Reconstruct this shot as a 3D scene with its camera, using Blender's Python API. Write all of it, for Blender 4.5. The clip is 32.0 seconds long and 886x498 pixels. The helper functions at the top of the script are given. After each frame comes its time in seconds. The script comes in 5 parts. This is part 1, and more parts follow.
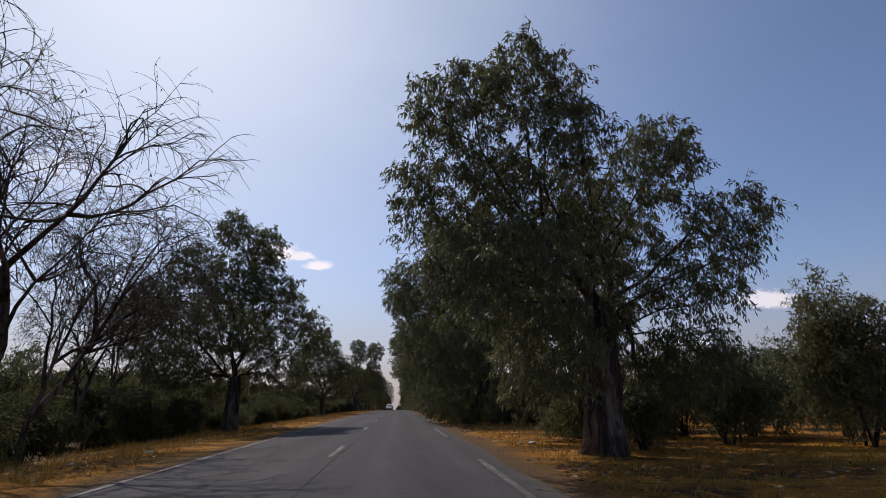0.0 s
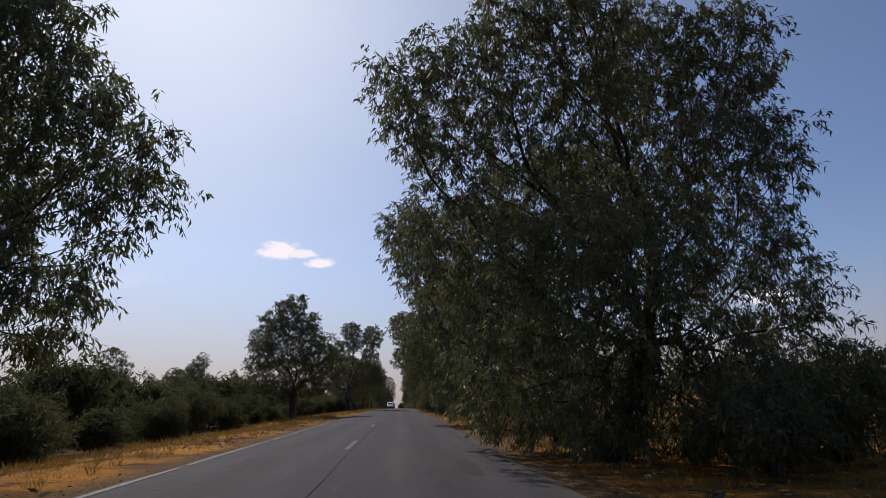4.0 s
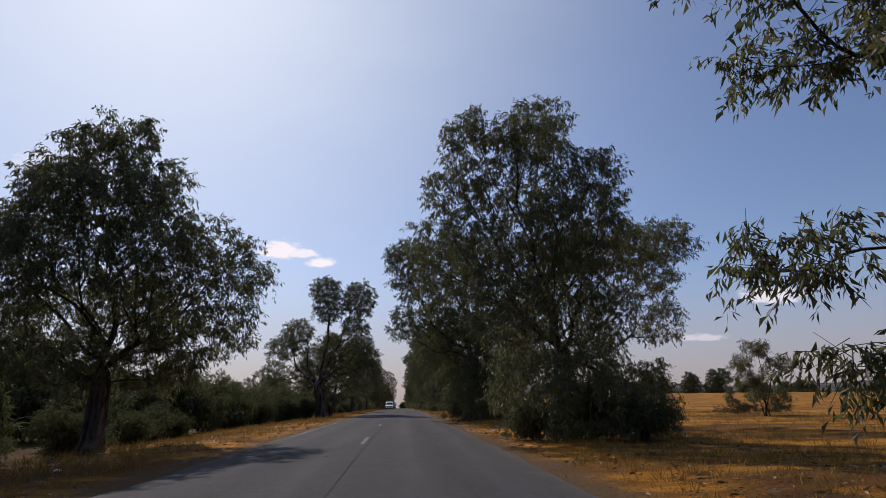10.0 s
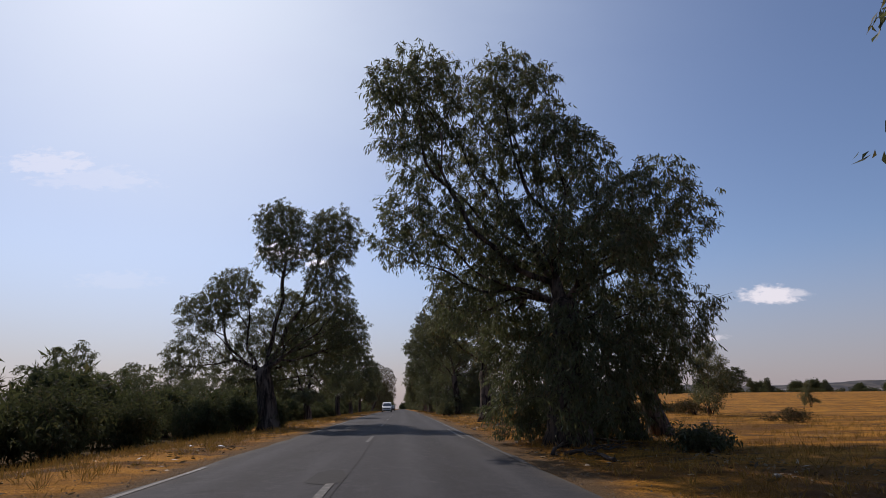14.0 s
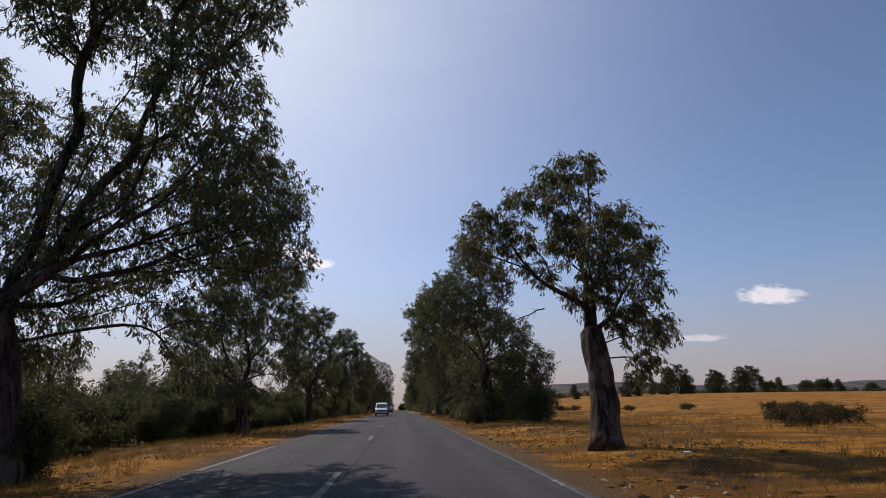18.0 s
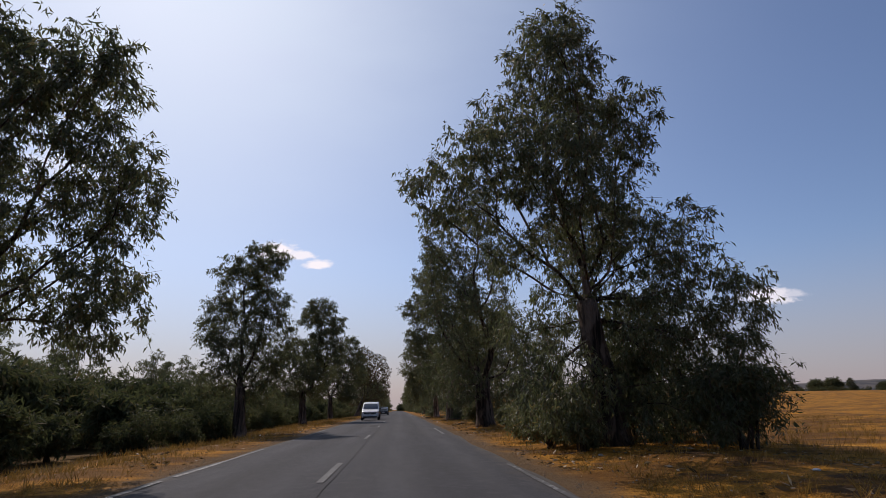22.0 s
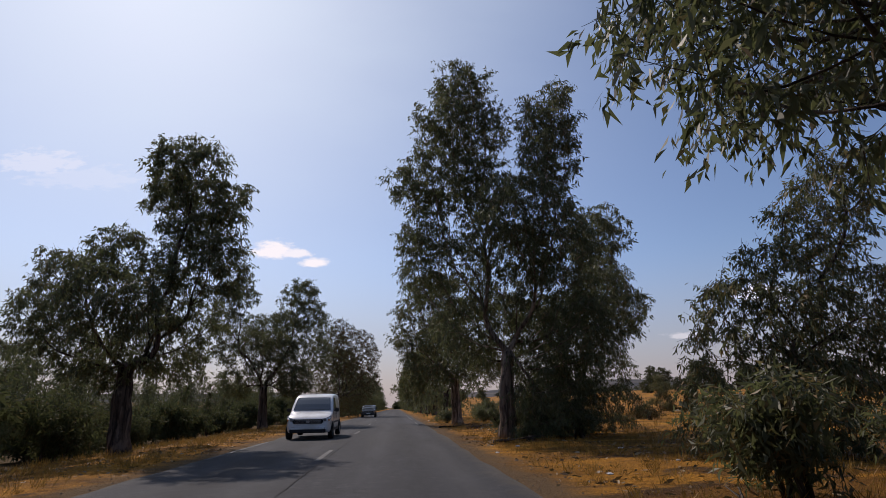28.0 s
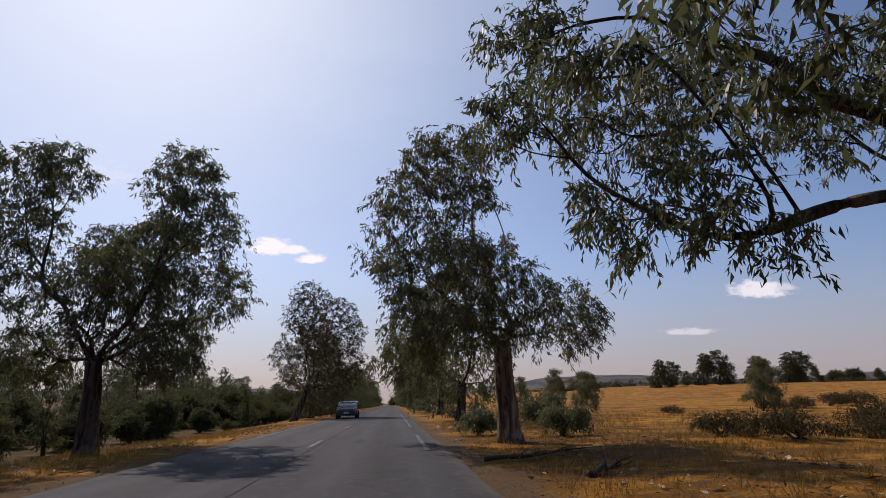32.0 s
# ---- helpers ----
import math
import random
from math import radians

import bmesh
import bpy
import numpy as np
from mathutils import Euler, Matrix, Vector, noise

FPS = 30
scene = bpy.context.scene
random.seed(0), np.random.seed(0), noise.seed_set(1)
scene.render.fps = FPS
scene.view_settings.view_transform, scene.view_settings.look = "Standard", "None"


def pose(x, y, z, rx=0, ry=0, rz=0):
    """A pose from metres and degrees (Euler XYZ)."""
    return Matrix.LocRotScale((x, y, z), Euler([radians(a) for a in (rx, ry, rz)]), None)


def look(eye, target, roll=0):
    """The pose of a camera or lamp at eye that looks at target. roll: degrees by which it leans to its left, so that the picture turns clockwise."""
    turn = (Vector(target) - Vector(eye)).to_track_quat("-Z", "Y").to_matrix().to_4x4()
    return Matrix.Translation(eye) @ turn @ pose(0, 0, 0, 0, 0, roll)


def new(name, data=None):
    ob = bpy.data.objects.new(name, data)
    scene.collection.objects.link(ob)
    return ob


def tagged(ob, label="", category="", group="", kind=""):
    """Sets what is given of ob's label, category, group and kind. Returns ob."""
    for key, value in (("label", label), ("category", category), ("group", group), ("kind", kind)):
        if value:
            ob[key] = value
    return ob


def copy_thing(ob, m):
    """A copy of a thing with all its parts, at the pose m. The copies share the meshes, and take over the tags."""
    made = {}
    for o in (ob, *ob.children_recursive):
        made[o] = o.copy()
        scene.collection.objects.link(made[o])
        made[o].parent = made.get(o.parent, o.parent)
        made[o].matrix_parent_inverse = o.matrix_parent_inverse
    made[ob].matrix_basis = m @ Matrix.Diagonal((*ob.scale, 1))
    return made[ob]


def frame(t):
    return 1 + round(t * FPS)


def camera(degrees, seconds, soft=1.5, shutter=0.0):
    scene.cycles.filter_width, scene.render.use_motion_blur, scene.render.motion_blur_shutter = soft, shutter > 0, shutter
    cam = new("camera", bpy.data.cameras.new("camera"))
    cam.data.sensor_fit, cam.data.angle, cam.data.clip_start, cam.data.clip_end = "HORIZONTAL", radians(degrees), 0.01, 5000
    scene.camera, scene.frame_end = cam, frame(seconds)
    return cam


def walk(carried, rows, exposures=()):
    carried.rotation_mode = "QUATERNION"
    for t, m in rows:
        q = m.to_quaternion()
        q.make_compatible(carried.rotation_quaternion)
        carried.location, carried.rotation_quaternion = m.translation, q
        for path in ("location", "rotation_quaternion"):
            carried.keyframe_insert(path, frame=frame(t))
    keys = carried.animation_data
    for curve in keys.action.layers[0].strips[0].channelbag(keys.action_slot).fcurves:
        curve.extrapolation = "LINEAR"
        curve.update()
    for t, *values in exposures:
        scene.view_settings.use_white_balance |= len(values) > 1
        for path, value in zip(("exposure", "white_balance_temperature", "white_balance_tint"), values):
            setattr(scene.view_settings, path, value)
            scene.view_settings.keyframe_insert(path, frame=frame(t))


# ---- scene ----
# The camera: a dashboard drive down a straight country road, y runs along the road, x to its right.
cam = camera(76.0, 32.0, soft=0.8)
DRIVE = [
    # t, x, y, z, tilt, roll, turn
    (0, 1.578, 0.000, 1.250, 105.090, 0.227, -4.321),
    (1, 1.528, 6.308, 1.249, 105.009, 0.246, -4.271),
    (2, 1.479, 12.623, 1.245, 104.941, 0.266, -4.225),
    (3, 1.432, 18.944, 1.238, 104.885, 0.286, -4.185),
    (4, 1.386, 25.270, 1.229, 104.841, 0.305, -4.149),
    (5, 1.342, 31.598, 1.217, 104.808, 0.325, -4.118),
    (6, 1.301, 37.928, 1.202, 104.784, 0.345, -4.092),
    (7, 1.262, 44.258, 1.185, 104.768, 0.364, -4.070),
    (8, 1.227, 50.585, 1.165, 104.760, 0.384, -4.053),
    (9, 1.196, 56.910, 1.142, 104.759, 0.403, -4.040),
    (10, 1.169, 63.229, 1.117, 104.763, 0.423, -4.032),
    (11, 1.146, 69.542, 1.089, 104.772, 0.443, -4.028),
    (12, 1.128, 75.846, 1.058, 104.784, 0.462, -4.029),
    (13, 1.116, 82.141, 1.025, 104.800, 0.482, -4.034),
    (14, 1.109, 88.425, 0.989, 104.817, 0.502, -4.043),
    (15, 1.109, 94.696, 0.951, 104.835, 0.521, -4.057),
    (16, 1.115, 100.952, 0.910, 104.852, 0.541, -4.075),
    (17, 1.128, 107.193, 0.867, 104.869, 0.560, -4.097),
    (18, 1.149, 113.416, 0.821, 104.883, 0.580, -4.123),
    (19, 1.177, 119.621, 0.773, 104.895, 0.600, -4.152),
    (20, 1.214, 125.804, 0.722, 104.902, 0.619, -4.186),
    (21, 1.259, 131.966, 0.670, 104.904, 0.639, -4.224),
    (22, 1.314, 138.104, 0.614, 104.900, 0.659, -4.266),
    (23, 1.378, 144.216, 0.557, 104.889, 0.678, -4.311),
    (24, 1.451, 150.302, 0.497, 104.871, 0.698, -4.360),
    (25, 1.535, 156.359, 0.435, 104.843, 0.717, -4.413),
    (26, 1.630, 162.386, 0.371, 104.805, 0.737, -4.470),
    (27, 1.736, 168.382, 0.305, 104.757, 0.757, -4.530),
    (28, 1.853, 174.345, 0.237, 104.697, 0.776, -4.594),
    (29, 1.982, 180.273, 0.167, 104.624, 0.796, -4.661),
    (30, 2.124, 186.165, 0.095, 104.537, 0.815, -4.732),
    (31, 2.278, 192.019, 0.021, 104.435, 0.835, -4.806),
    (32, 2.445, 197.834, -0.055, 104.317, 0.855, -4.884),
]
walk(cam, [(r[0], pose(*r[1:])) for r in DRIVE], [(0, 0.0, 6900, 20), (19.2, 0.0, 6900, 20), (20, 0.15, 7000, 22), (21, 0.02, 6900, 20), (30, 0.02, 6900, 20), (32, 0.08, 7000, 22)])

# ---- light ----
SUN_EL, SUN_AZ = radians(43), radians(-27)        # azimuth from +y towards +x
sun_dir = Vector((math.sin(SUN_AZ) * math.cos(SUN_EL), math.cos(SUN_AZ) * math.cos(SUN_EL), math.sin(SUN_EL)))
sun = new("sun", bpy.data.lights.new("sun", "SUN"))
sun.data.energy, sun.data.angle, sun.data.color = 2.9, radians(0.53), (1.0, 0.95, 0.87)
sun.matrix_world = look(sun_dir * 100, (0, 0, 0))


class Nodes:
    """Short-hand for building a node tree."""

    def __init__(self, tree):
        self.tree = tree
        tree.nodes.clear()

    def add(self, kind):
        return self.tree.nodes.new(kind)

    def link(self, a, b):
        self.tree.links.new(a, b)

    def feed(self, socket, value):
        if isinstance(value, bpy.types.NodeSocket):
            self.link(value, socket)
        elif value is not None:
            socket.default_value = value

    def math(self, op, a, b=None, c=None, clamp=False):
        n = self.add("ShaderNodeMath")
        n.operation, n.use_clamp = op, clamp
        for s, v in zip(n.inputs, (a, b, c)):
            self.feed(s, v)
        return n.outputs[0]

    def noise(self, scale, detail=4.0, rough=0.55, vector=None, distortion=0.0):
        n = self.add("ShaderNodeTexNoise")
        n.inputs["Scale"].default_value, n.inputs["Detail"].default_value = scale, detail
        n.inputs["Roughness"].default_value, n.inputs["Distortion"].default_value = rough, distortion
        self.feed(n.inputs["Vector"], vector)
        return n.outputs["Fac"]

    def ramp(self, fac, lo, hi):
        n = self.add("ShaderNodeMapRange")
        n.interpolation_type = "SMOOTHSTEP"
        self.feed(n.inputs[0], fac)
        n.inputs[1].default_value, n.inputs[2].default_value = lo, hi
        return n.outputs[0]

    def mix(self, fac, a, b):
        n = self.add("ShaderNodeMix")
        n.data_type = "RGBA"
        self.feed(n.inputs[0], fac)
        for s, v in ((n.inputs[6], a), (n.inputs[7], b)):
            self.feed(s, (*v, 1) if isinstance(v, tuple) else v)
        return n.outputs[2]


# ---- sky ----
world = bpy.data.worlds.new("sky")
scene.world = world
world.use_nodes = True
W = Nodes(world.node_tree)
sky = W.add("ShaderNodeTexSky")
sky.sky_type, sky.sun_disc = "NISHITA", False
sky.sun_elevation, sky.sun_rotation = SUN_EL, SUN_AZ
sky.altitude, sky.air_density, sky.dust_density, sky.ozone_density = 50, 1.0, 0.8, 5.5
way = W.add("ShaderNodeTexCoord").outputs["Generated"]
split = W.add("ShaderNodeSeparateXYZ")
W.link(way, split.inputs[0])
dx, dy, dz = split.outputs
ahead = W.math("MAXIMUM", dy, 0.05)
su, sv = W.math("DIVIDE", dx, ahead), W.math("DIVIDE", dz, ahead)
billow = W.add("ShaderNodeCombineXYZ")
W.link(su, billow.inputs[0])
W.link(W.math("MULTIPLY", sv, 2.2), billow.inputs[1])
puff = W.noise(44.0, 5.0, 0.6, billow.outputs[0])
wisp = W.noise(3.2, 4.0, 0.5, billow.outputs[0])


def cloud(u, v, ru, rv, dense, torn=1.3):
    """A fair-weather cloud in the sky ahead, flat below and puffed above: how much of it covers each direction."""
    a = W.math("DIVIDE", W.math("SUBTRACT", su, u), ru)
    b = W.math("DIVIDE", W.math("SUBTRACT", sv, v), rv)
    b = W.math("MULTIPLY", b, W.math("SUBTRACT", 1.15, W.math("MULTIPLY", W.math("SIGN", b), 0.35)))
    d = W.math("SQRT", W.math("ADD", W.math("MULTIPLY", a, a), W.math("MULTIPLY", b, b)))
    d = W.math("ADD", d, W.math("MULTIPLY", W.math("SUBTRACT", puff, 0.5), torn))
    return W.math("MULTIPLY", W.ramp(d, 1.15, 0.50), dense)


cover = None
CLOUDS = ((-0.220, 0.255, 0.041, 0.018, 0.95, 1.6), (-0.186, 0.251, 0.034, 0.011, 0.85, 1.6), (-0.146, 0.234, 0.029, 0.0095, 0.95), (0.686, 0.178, 0.060, 0.020, 0.72, 1.6), (0.735, 0.184, 0.036, 0.008, 0.42), (0.540, 0.102, 0.054, 0.007, 0.40, 2.0), (-0.639, 0.413, 0.080, 0.026, 0.30, 2.6), (-0.56, 0.385, 0.110, 0.024, 0.16, 2.6), (-0.49, 0.20, 0.075, 0.016, 0.10, 2.6))
for spec in CLOUDS:
    c = cloud(*spec)
    cover = c if cover is None else W.math("MAXIMUM", cover, c)
front = W.math("GREATER_THAN", dy, 0.1)
cover = W.math("MULTIPLY", cover, front)
# a thin bright veil of haze round the sun
to_sun = W.add("ShaderNodeVectorMath")
to_sun.operation = "DOT_PRODUCT"
W.link(way, to_sun.inputs[0])
to_sun.inputs[1].default_value = sun_dir
near_sun = W.math("POWER", W.math("MAXIMUM", to_sun.outputs["Value"], 0.0), 7.0)
veil = W.math("MULTIPLY", near_sun, W.math("ADD", W.math("MULTIPLY", wisp, 0.5), 0.7), clamp=True)
low = W.ramp(dz, 0.25, 0.0)
sky_colour = sky.outputs[0]
sky_colour = W.mix(W.math("MULTIPLY", low, 0.72), sky_colour, (3.25, 2.92, 3.42))
sky_colour = W.mix(W.math("MULTIPLY", veil, 0.8), sky_colour, (6.3, 8.0, 9.4))
sky_colour = W.mix(cover, sky_colour, (9.2, 9.3, 9.8))
back = W.add("ShaderNodeBackground")
W.link(sky_colour, back.inputs["Color"])
back.inputs["Strength"].default_value = 0.1
W.link(back.outputs[0], W.add("ShaderNodeOutputWorld").inputs[0])

# ---- materials ----
def material(name, paint, rough=0.8, metal=0.0, spec=0.3, bump=None, depth=0.02, coat=0.0):
    """paint(n) returns a colour socket or tuple; bump(n) a height socket."""
    m = bpy.data.materials.new(name)
    m.use_nodes = True
    n = Nodes(m.node_tree)
    out, bsdf = n.add("ShaderNodeOutputMaterial"), n.add("ShaderNodeBsdfPrincipled")
    colour = paint(n)
    n.feed(bsdf.inputs["Base Color"], (*colour, 1) if isinstance(colour, tuple) else colour)
    r = rough(n) if callable(rough) else rough
    n.feed(bsdf.inputs["Roughness"], r)
    bsdf.inputs["Metallic"].default_value, bsdf.inputs["Specular IOR Level"].default_value = metal, spec
    bsdf.inputs["Coat Weight"].default_value = coat
    if bump:
        b = n.add("ShaderNodeBump")
        b.inputs["Strength"].default_value, b.inputs["Distance"].default_value = 1.0, depth
        n.feed(b.inputs["Height"], bump(n))
        n.link(b.outputs[0], bsdf.inputs["Normal"])
    n.link(bsdf.outputs[0], out.inputs[0])
    return m


def where(n):
    return n.add("ShaderNodeTexCoord").outputs["Object"]


def stretched(n, sx, sy, sz):
    m = n.add("ShaderNodeMapping")
    n.link(where(n), m.inputs[0])
    m.inputs["Scale"].default_value = (sx, sy, sz)
    return m.outputs[0]


def leaf_material(name, dark, mid, dry, through_light=0.22, dry_from=0.88, rough=0.55, gloss=0.22):
    m = bpy.data.materials.new(name)
    m.use_nodes = True
    n = Nodes(m.node_tree)
    out, bsdf = n.add("ShaderNodeOutputMaterial"), n.add("ShaderNodeBsdfPrincipled")
    each = n.add("ShaderNodeNewGeometry").outputs["Random Per Island"]
    patch = n.noise(0.35, 2.0, 0.5, where(n))
    colour = n.mix(each, dark, mid)
    colour = n.mix(n.math("MULTIPLY", n.ramp(n.math("ADD", each, n.math("MULTIPLY", patch, 0.25)), dry_from + 0.1, dry_from + 0.16), 0.85), colour, dry)
    n.link(colour, bsdf.inputs["Base Color"])
    bsdf.inputs["Roughness"].default_value, bsdf.inputs["Specular IOR Level"].default_value = rough, gloss
    glow = n.add("ShaderNodeBsdfTranslucent")
    n.link(n.mix(0.5, colour, (0.14, 0.165, 0.06)), glow.inputs[0])
    mixed = n.add("ShaderNodeMixShader")
    mixed.inputs[0].default_value = through_light
    n.link(bsdf.outputs[0], mixed.inputs[1])
    n.link(glow.outputs[0], mixed.inputs[2])
    n.link(mixed.outputs[0], out.inputs[0])
    return m


def asphalt_paint(n):
    fine, mid, wide = n.noise(90, 3, 0.7, where(n)), n.noise(5.0, 5, 0.65, where(n)), n.noise(1, 3, 0.5, stretched(n, 0.9, 0.06, 1))
    c = n.mix(n.ramp(fine, 0.3, 0.75), (0.024, 0.0245, 0.0275), (0.055, 0.056, 0.062))
    c = n.mix(n.math("MULTIPLY", n.ramp(mid, 0.48, 0.75), 0.6), c, (0.074, 0.074, 0.078))
    c = n.mix(n.math("MULTIPLY", n.ramp(wide, 0.45, 0.7), 0.45), c, (0.060, 0.059, 0.058))
    stain = n.ramp(n.noise(0.7, 4, 0.6, where(n)), 0.62, 0.7)
    c = n.mix(n.math("MULTIPLY", stain, 0.6), c, (0.024, 0.024, 0.025))
    # dust swept to the edges
    x = n.add("ShaderNodeSeparateXYZ")
    n.link(where(n), x.inputs[0])
    edge = n.math("ABSOLUTE", n.math("SUBTRACT", x.outputs[0], 0.35))
    # tyres have polished two tracks in each lane; oil drips darken the strip between them
    off = n.math("ABSOLUTE", n.math("SUBTRACT", n.math("ABSOLUTE", n.math("SUBTRACT", edge, 1.8)), 0.85))
    track = n.math("MULTIPLY", n.ramp(off, 0.5, 0.05), n.ramp(n.noise(1, 4, 0.6, stretched(n, 1.6, 0.22, 1)), 0.3, 0.65))
    c = n.mix(n.math("MULTIPLY", track, 0.5), c, (0.070, 0.071, 0.075))
    drip = n.math("MULTIPLY", n.ramp(n.math("ABSOLUTE", n.math("SUBTRACT", edge, 1.8)), 0.5, 0.1), n.ramp(n.noise(1, 4, 0.65, stretched(n, 2.2, 0.3, 1)), 0.35, 0.6))
    c = n.mix(n.math("MULTIPLY", drip, 0.45), c, (0.024, 0.024, 0.025))
    dust = n.ramp(n.math("ADD", edge, n.math("MULTIPLY", n.noise(1.4, 4, 0.6, where(n)), 1.0)), 3.5, 4.5)
    return n.mix(n.math("MULTIPLY", dust, 0.6), c, (0.15, 0.125, 0.09))


ASPHALT = material("asphalt", asphalt_paint, 0.88, spec=0.18, bump=lambda n: n.noise(70, 3, 0.7, where(n)), depth=0.006)


def worn_white(n):
    w = n.math("ADD", n.noise(7, 5, 0.7, where(n)), n.math("MULTIPLY", n.noise(0.5, 2, 0.5, where(n)), 0.5))
    return n.mix(n.ramp(w, 0.50, 0.74), (0.25, 0.25, 0.24), (0.055, 0.055, 0.054))


LINE = material("worn_road_paint", worn_white, 0.7)
STAIN = material("oil_darkened_asphalt", lambda n: n.mix(n.noise(9, 3, 0.6, where(n)), (0.02, 0.02, 0.021), (0.042, 0.042, 0.043)), 0.85, spec=0.15)


def ground_paint(n):
    fine, mid, wide = n.noise(22, 7, 0.75, where(n)), n.noise(2.0, 6, 0.68, where(n)), n.noise(0.12, 4, 0.55, where(n))
    straw = n.mix(n.ramp(fine, 0.38, 0.62), (0.13, 0.052, 0.007), (0.62, 0.275, 0.034))
    straw = n.mix(n.ramp(mid, 0.4, 0.7), straw, (0.52, 0.23, 0.028))
    straw = n.mix(n.math("MULTIPLY", n.ramp(wide, 0.45, 0.68), 0.7), straw, (0.085, 0.038, 0.010))
    soil = n.mix(n.ramp(fine, 0.35, 0.7), (0.055, 0.028, 0.012), (0.125, 0.066, 0.028))
    straw = n.mix(n.ramp(n.noise(0.5, 5, 0.65, where(n)), 0.53, 0.64), straw, soil)
    laid = n.noise(1, 5, 0.65, stretched(n, 0.10, 0.45, 1))
    straw = n.mix(n.math("MULTIPLY", n.ramp(laid, 0.46, 0.58), 0.75), straw, (0.11, 0.05, 0.013))
    straw = n.mix(n.math("MULTIPLY", n.ramp(laid, 0.42, 0.33), 0.6), straw, (0.64, 0.31, 0.050))
    x = n.add("ShaderNodeSeparateXYZ")
    n.link(where(n), x.inputs[0])
    edge = n.math("ABSOLUTE", n.math("SUBTRACT", x.outputs[0], 0.4))
    wavy = n.math("ADD", edge, n.math("MULTIPLY", n.noise(0.8, 5, 0.65, where(n)), 1.8))
    dust = n.mix(n.ramp(fine, 0.3, 0.7), (0.10, 0.060, 0.030), (0.185, 0.118, 0.060))
    c = n.mix(n.ramp(wavy, 5.8, 4.7), straw, dust)
    litter = n.math("MULTIPLY", n.ramp(wavy, 6.6, 7.4), n.ramp(wavy, 12.0, 9.5))
    c = n.mix(n.math("MULTIPLY", n.math("MULTIPLY", litter, n.ramp(mid, 0.45, 0.62)), 0.4), c, (0.085, 0.048, 0.022))
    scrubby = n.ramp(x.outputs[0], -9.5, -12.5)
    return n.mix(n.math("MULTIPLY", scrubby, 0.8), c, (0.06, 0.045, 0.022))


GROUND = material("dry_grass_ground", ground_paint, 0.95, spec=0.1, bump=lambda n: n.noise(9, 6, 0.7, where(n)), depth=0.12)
STRAW = leaf_material("dry_grass_blades", (0.27, 0.125, 0.022), (0.46, 0.25, 0.05), (0.20, 0.095, 0.02), 0.25)
HILL = material("far_hillside", lambda n: n.mix(n.ramp(n.noise(0.012, 5, 0.6, where(n)), 0.42, 0.6), (0.075, 0.076, 0.079), (0.13, 0.116, 0.106)), 0.95, spec=0.05)
STONE = material("pale_stone", lambda n: n.mix(n.noise(12, 5, 0.6, where(n)), (0.22, 0.19, 0.15), (0.40, 0.36, 0.30)), 0.85, bump=lambda n: n.noise(18, 4, 0.6, where(n)), depth=0.02)
GRAVEL = material("dusty_gravel", lambda n: n.mix(n.noise(12, 5, 0.6, where(n)), (0.12, 0.085, 0.055), (0.24, 0.18, 0.12)), 0.9)
SCRAP = material("weathered_plastic", lambda n: n.mix(n.noise(6, 3, 0.6, where(n)), (0.55, 0.55, 0.53), (0.78, 0.78, 0.76)), 0.45)


def bark_paint(furrow, ridge, peeled, much):
    """Bark in long upright streaks, with smooth patches where strips have come away."""
    def paint(n):
        streak = n.noise(1, 6, 0.65, stretched(n, 7, 7, 0.6), 0.7)
        patch = n.noise(1, 4, 0.65, stretched(n, 2.6, 2.6, 0.7), 0.5)
        c = n.mix(n.ramp(streak, 0.38, 0.62), furrow, ridge)
        return n.mix(n.math("MULTIPLY", n.ramp(patch, 0.5, 0.62), much), c, peeled)
    return paint


def bark_relief(n):
    return n.noise(1, 6, 0.7, stretched(n, 9, 9, 0.9), 0.6)


BARK = material("peeling_bark", bark_paint((0.022, 0.016, 0.013), (0.105, 0.076, 0.056), (0.25, 0.19, 0.145), 0.55), 0.85, spec=0.15, bump=bark_relief, depth=0.08)
BARK_PALE = material("pale_peeling_bark", bark_paint((0.055, 0.038, 0.028), (0.22, 0.155, 0.108), (0.42, 0.32, 0.235), 0.75), 0.8, spec=0.15, bump=bark_relief, depth=0.08)
TWIG = material("grey_brown_twigs", lambda n: n.mix(n.noise(3, 3, 0.6, where(n)), (0.035, 0.026, 0.02), (0.095, 0.072, 0.055)), 0.85)
LITTER = leaf_material("fallen_dry_leaves", (0.07, 0.040, 0.018), (0.30, 0.19, 0.09), (0.42, 0.32, 0.20), 0.1, dry_from=0.8)
LEAF = leaf_material("eucalyptus_leaves", (0.058, 0.067, 0.032), (0.152, 0.158, 0.084), (0.17, 0.105, 0.055), 0.42, rough=0.5, gloss=0.28)
LEAF_OLIVE = leaf_material("olive_green_leaves", (0.052, 0.060, 0.028), (0.165, 0.16, 0.078), (0.24, 0.14, 0.052), 0.45, dry_from=0.82, rough=0.5, gloss=0.28)
LEAF_DRY = leaf_material("browning_leaves", (0.04, 0.036, 0.017), (0.095, 0.078, 0.038), (0.16, 0.09, 0.045), 0.15, dry_from=0.6, rough=0.85, gloss=0.08)
LEAF_SCRUB = leaf_material("scrub_leaves", (0.036, 0.044, 0.020), (0.105, 0.110, 0.052), (0.14, 0.095, 0.045), 0.30, rough=0.75, gloss=0.10)


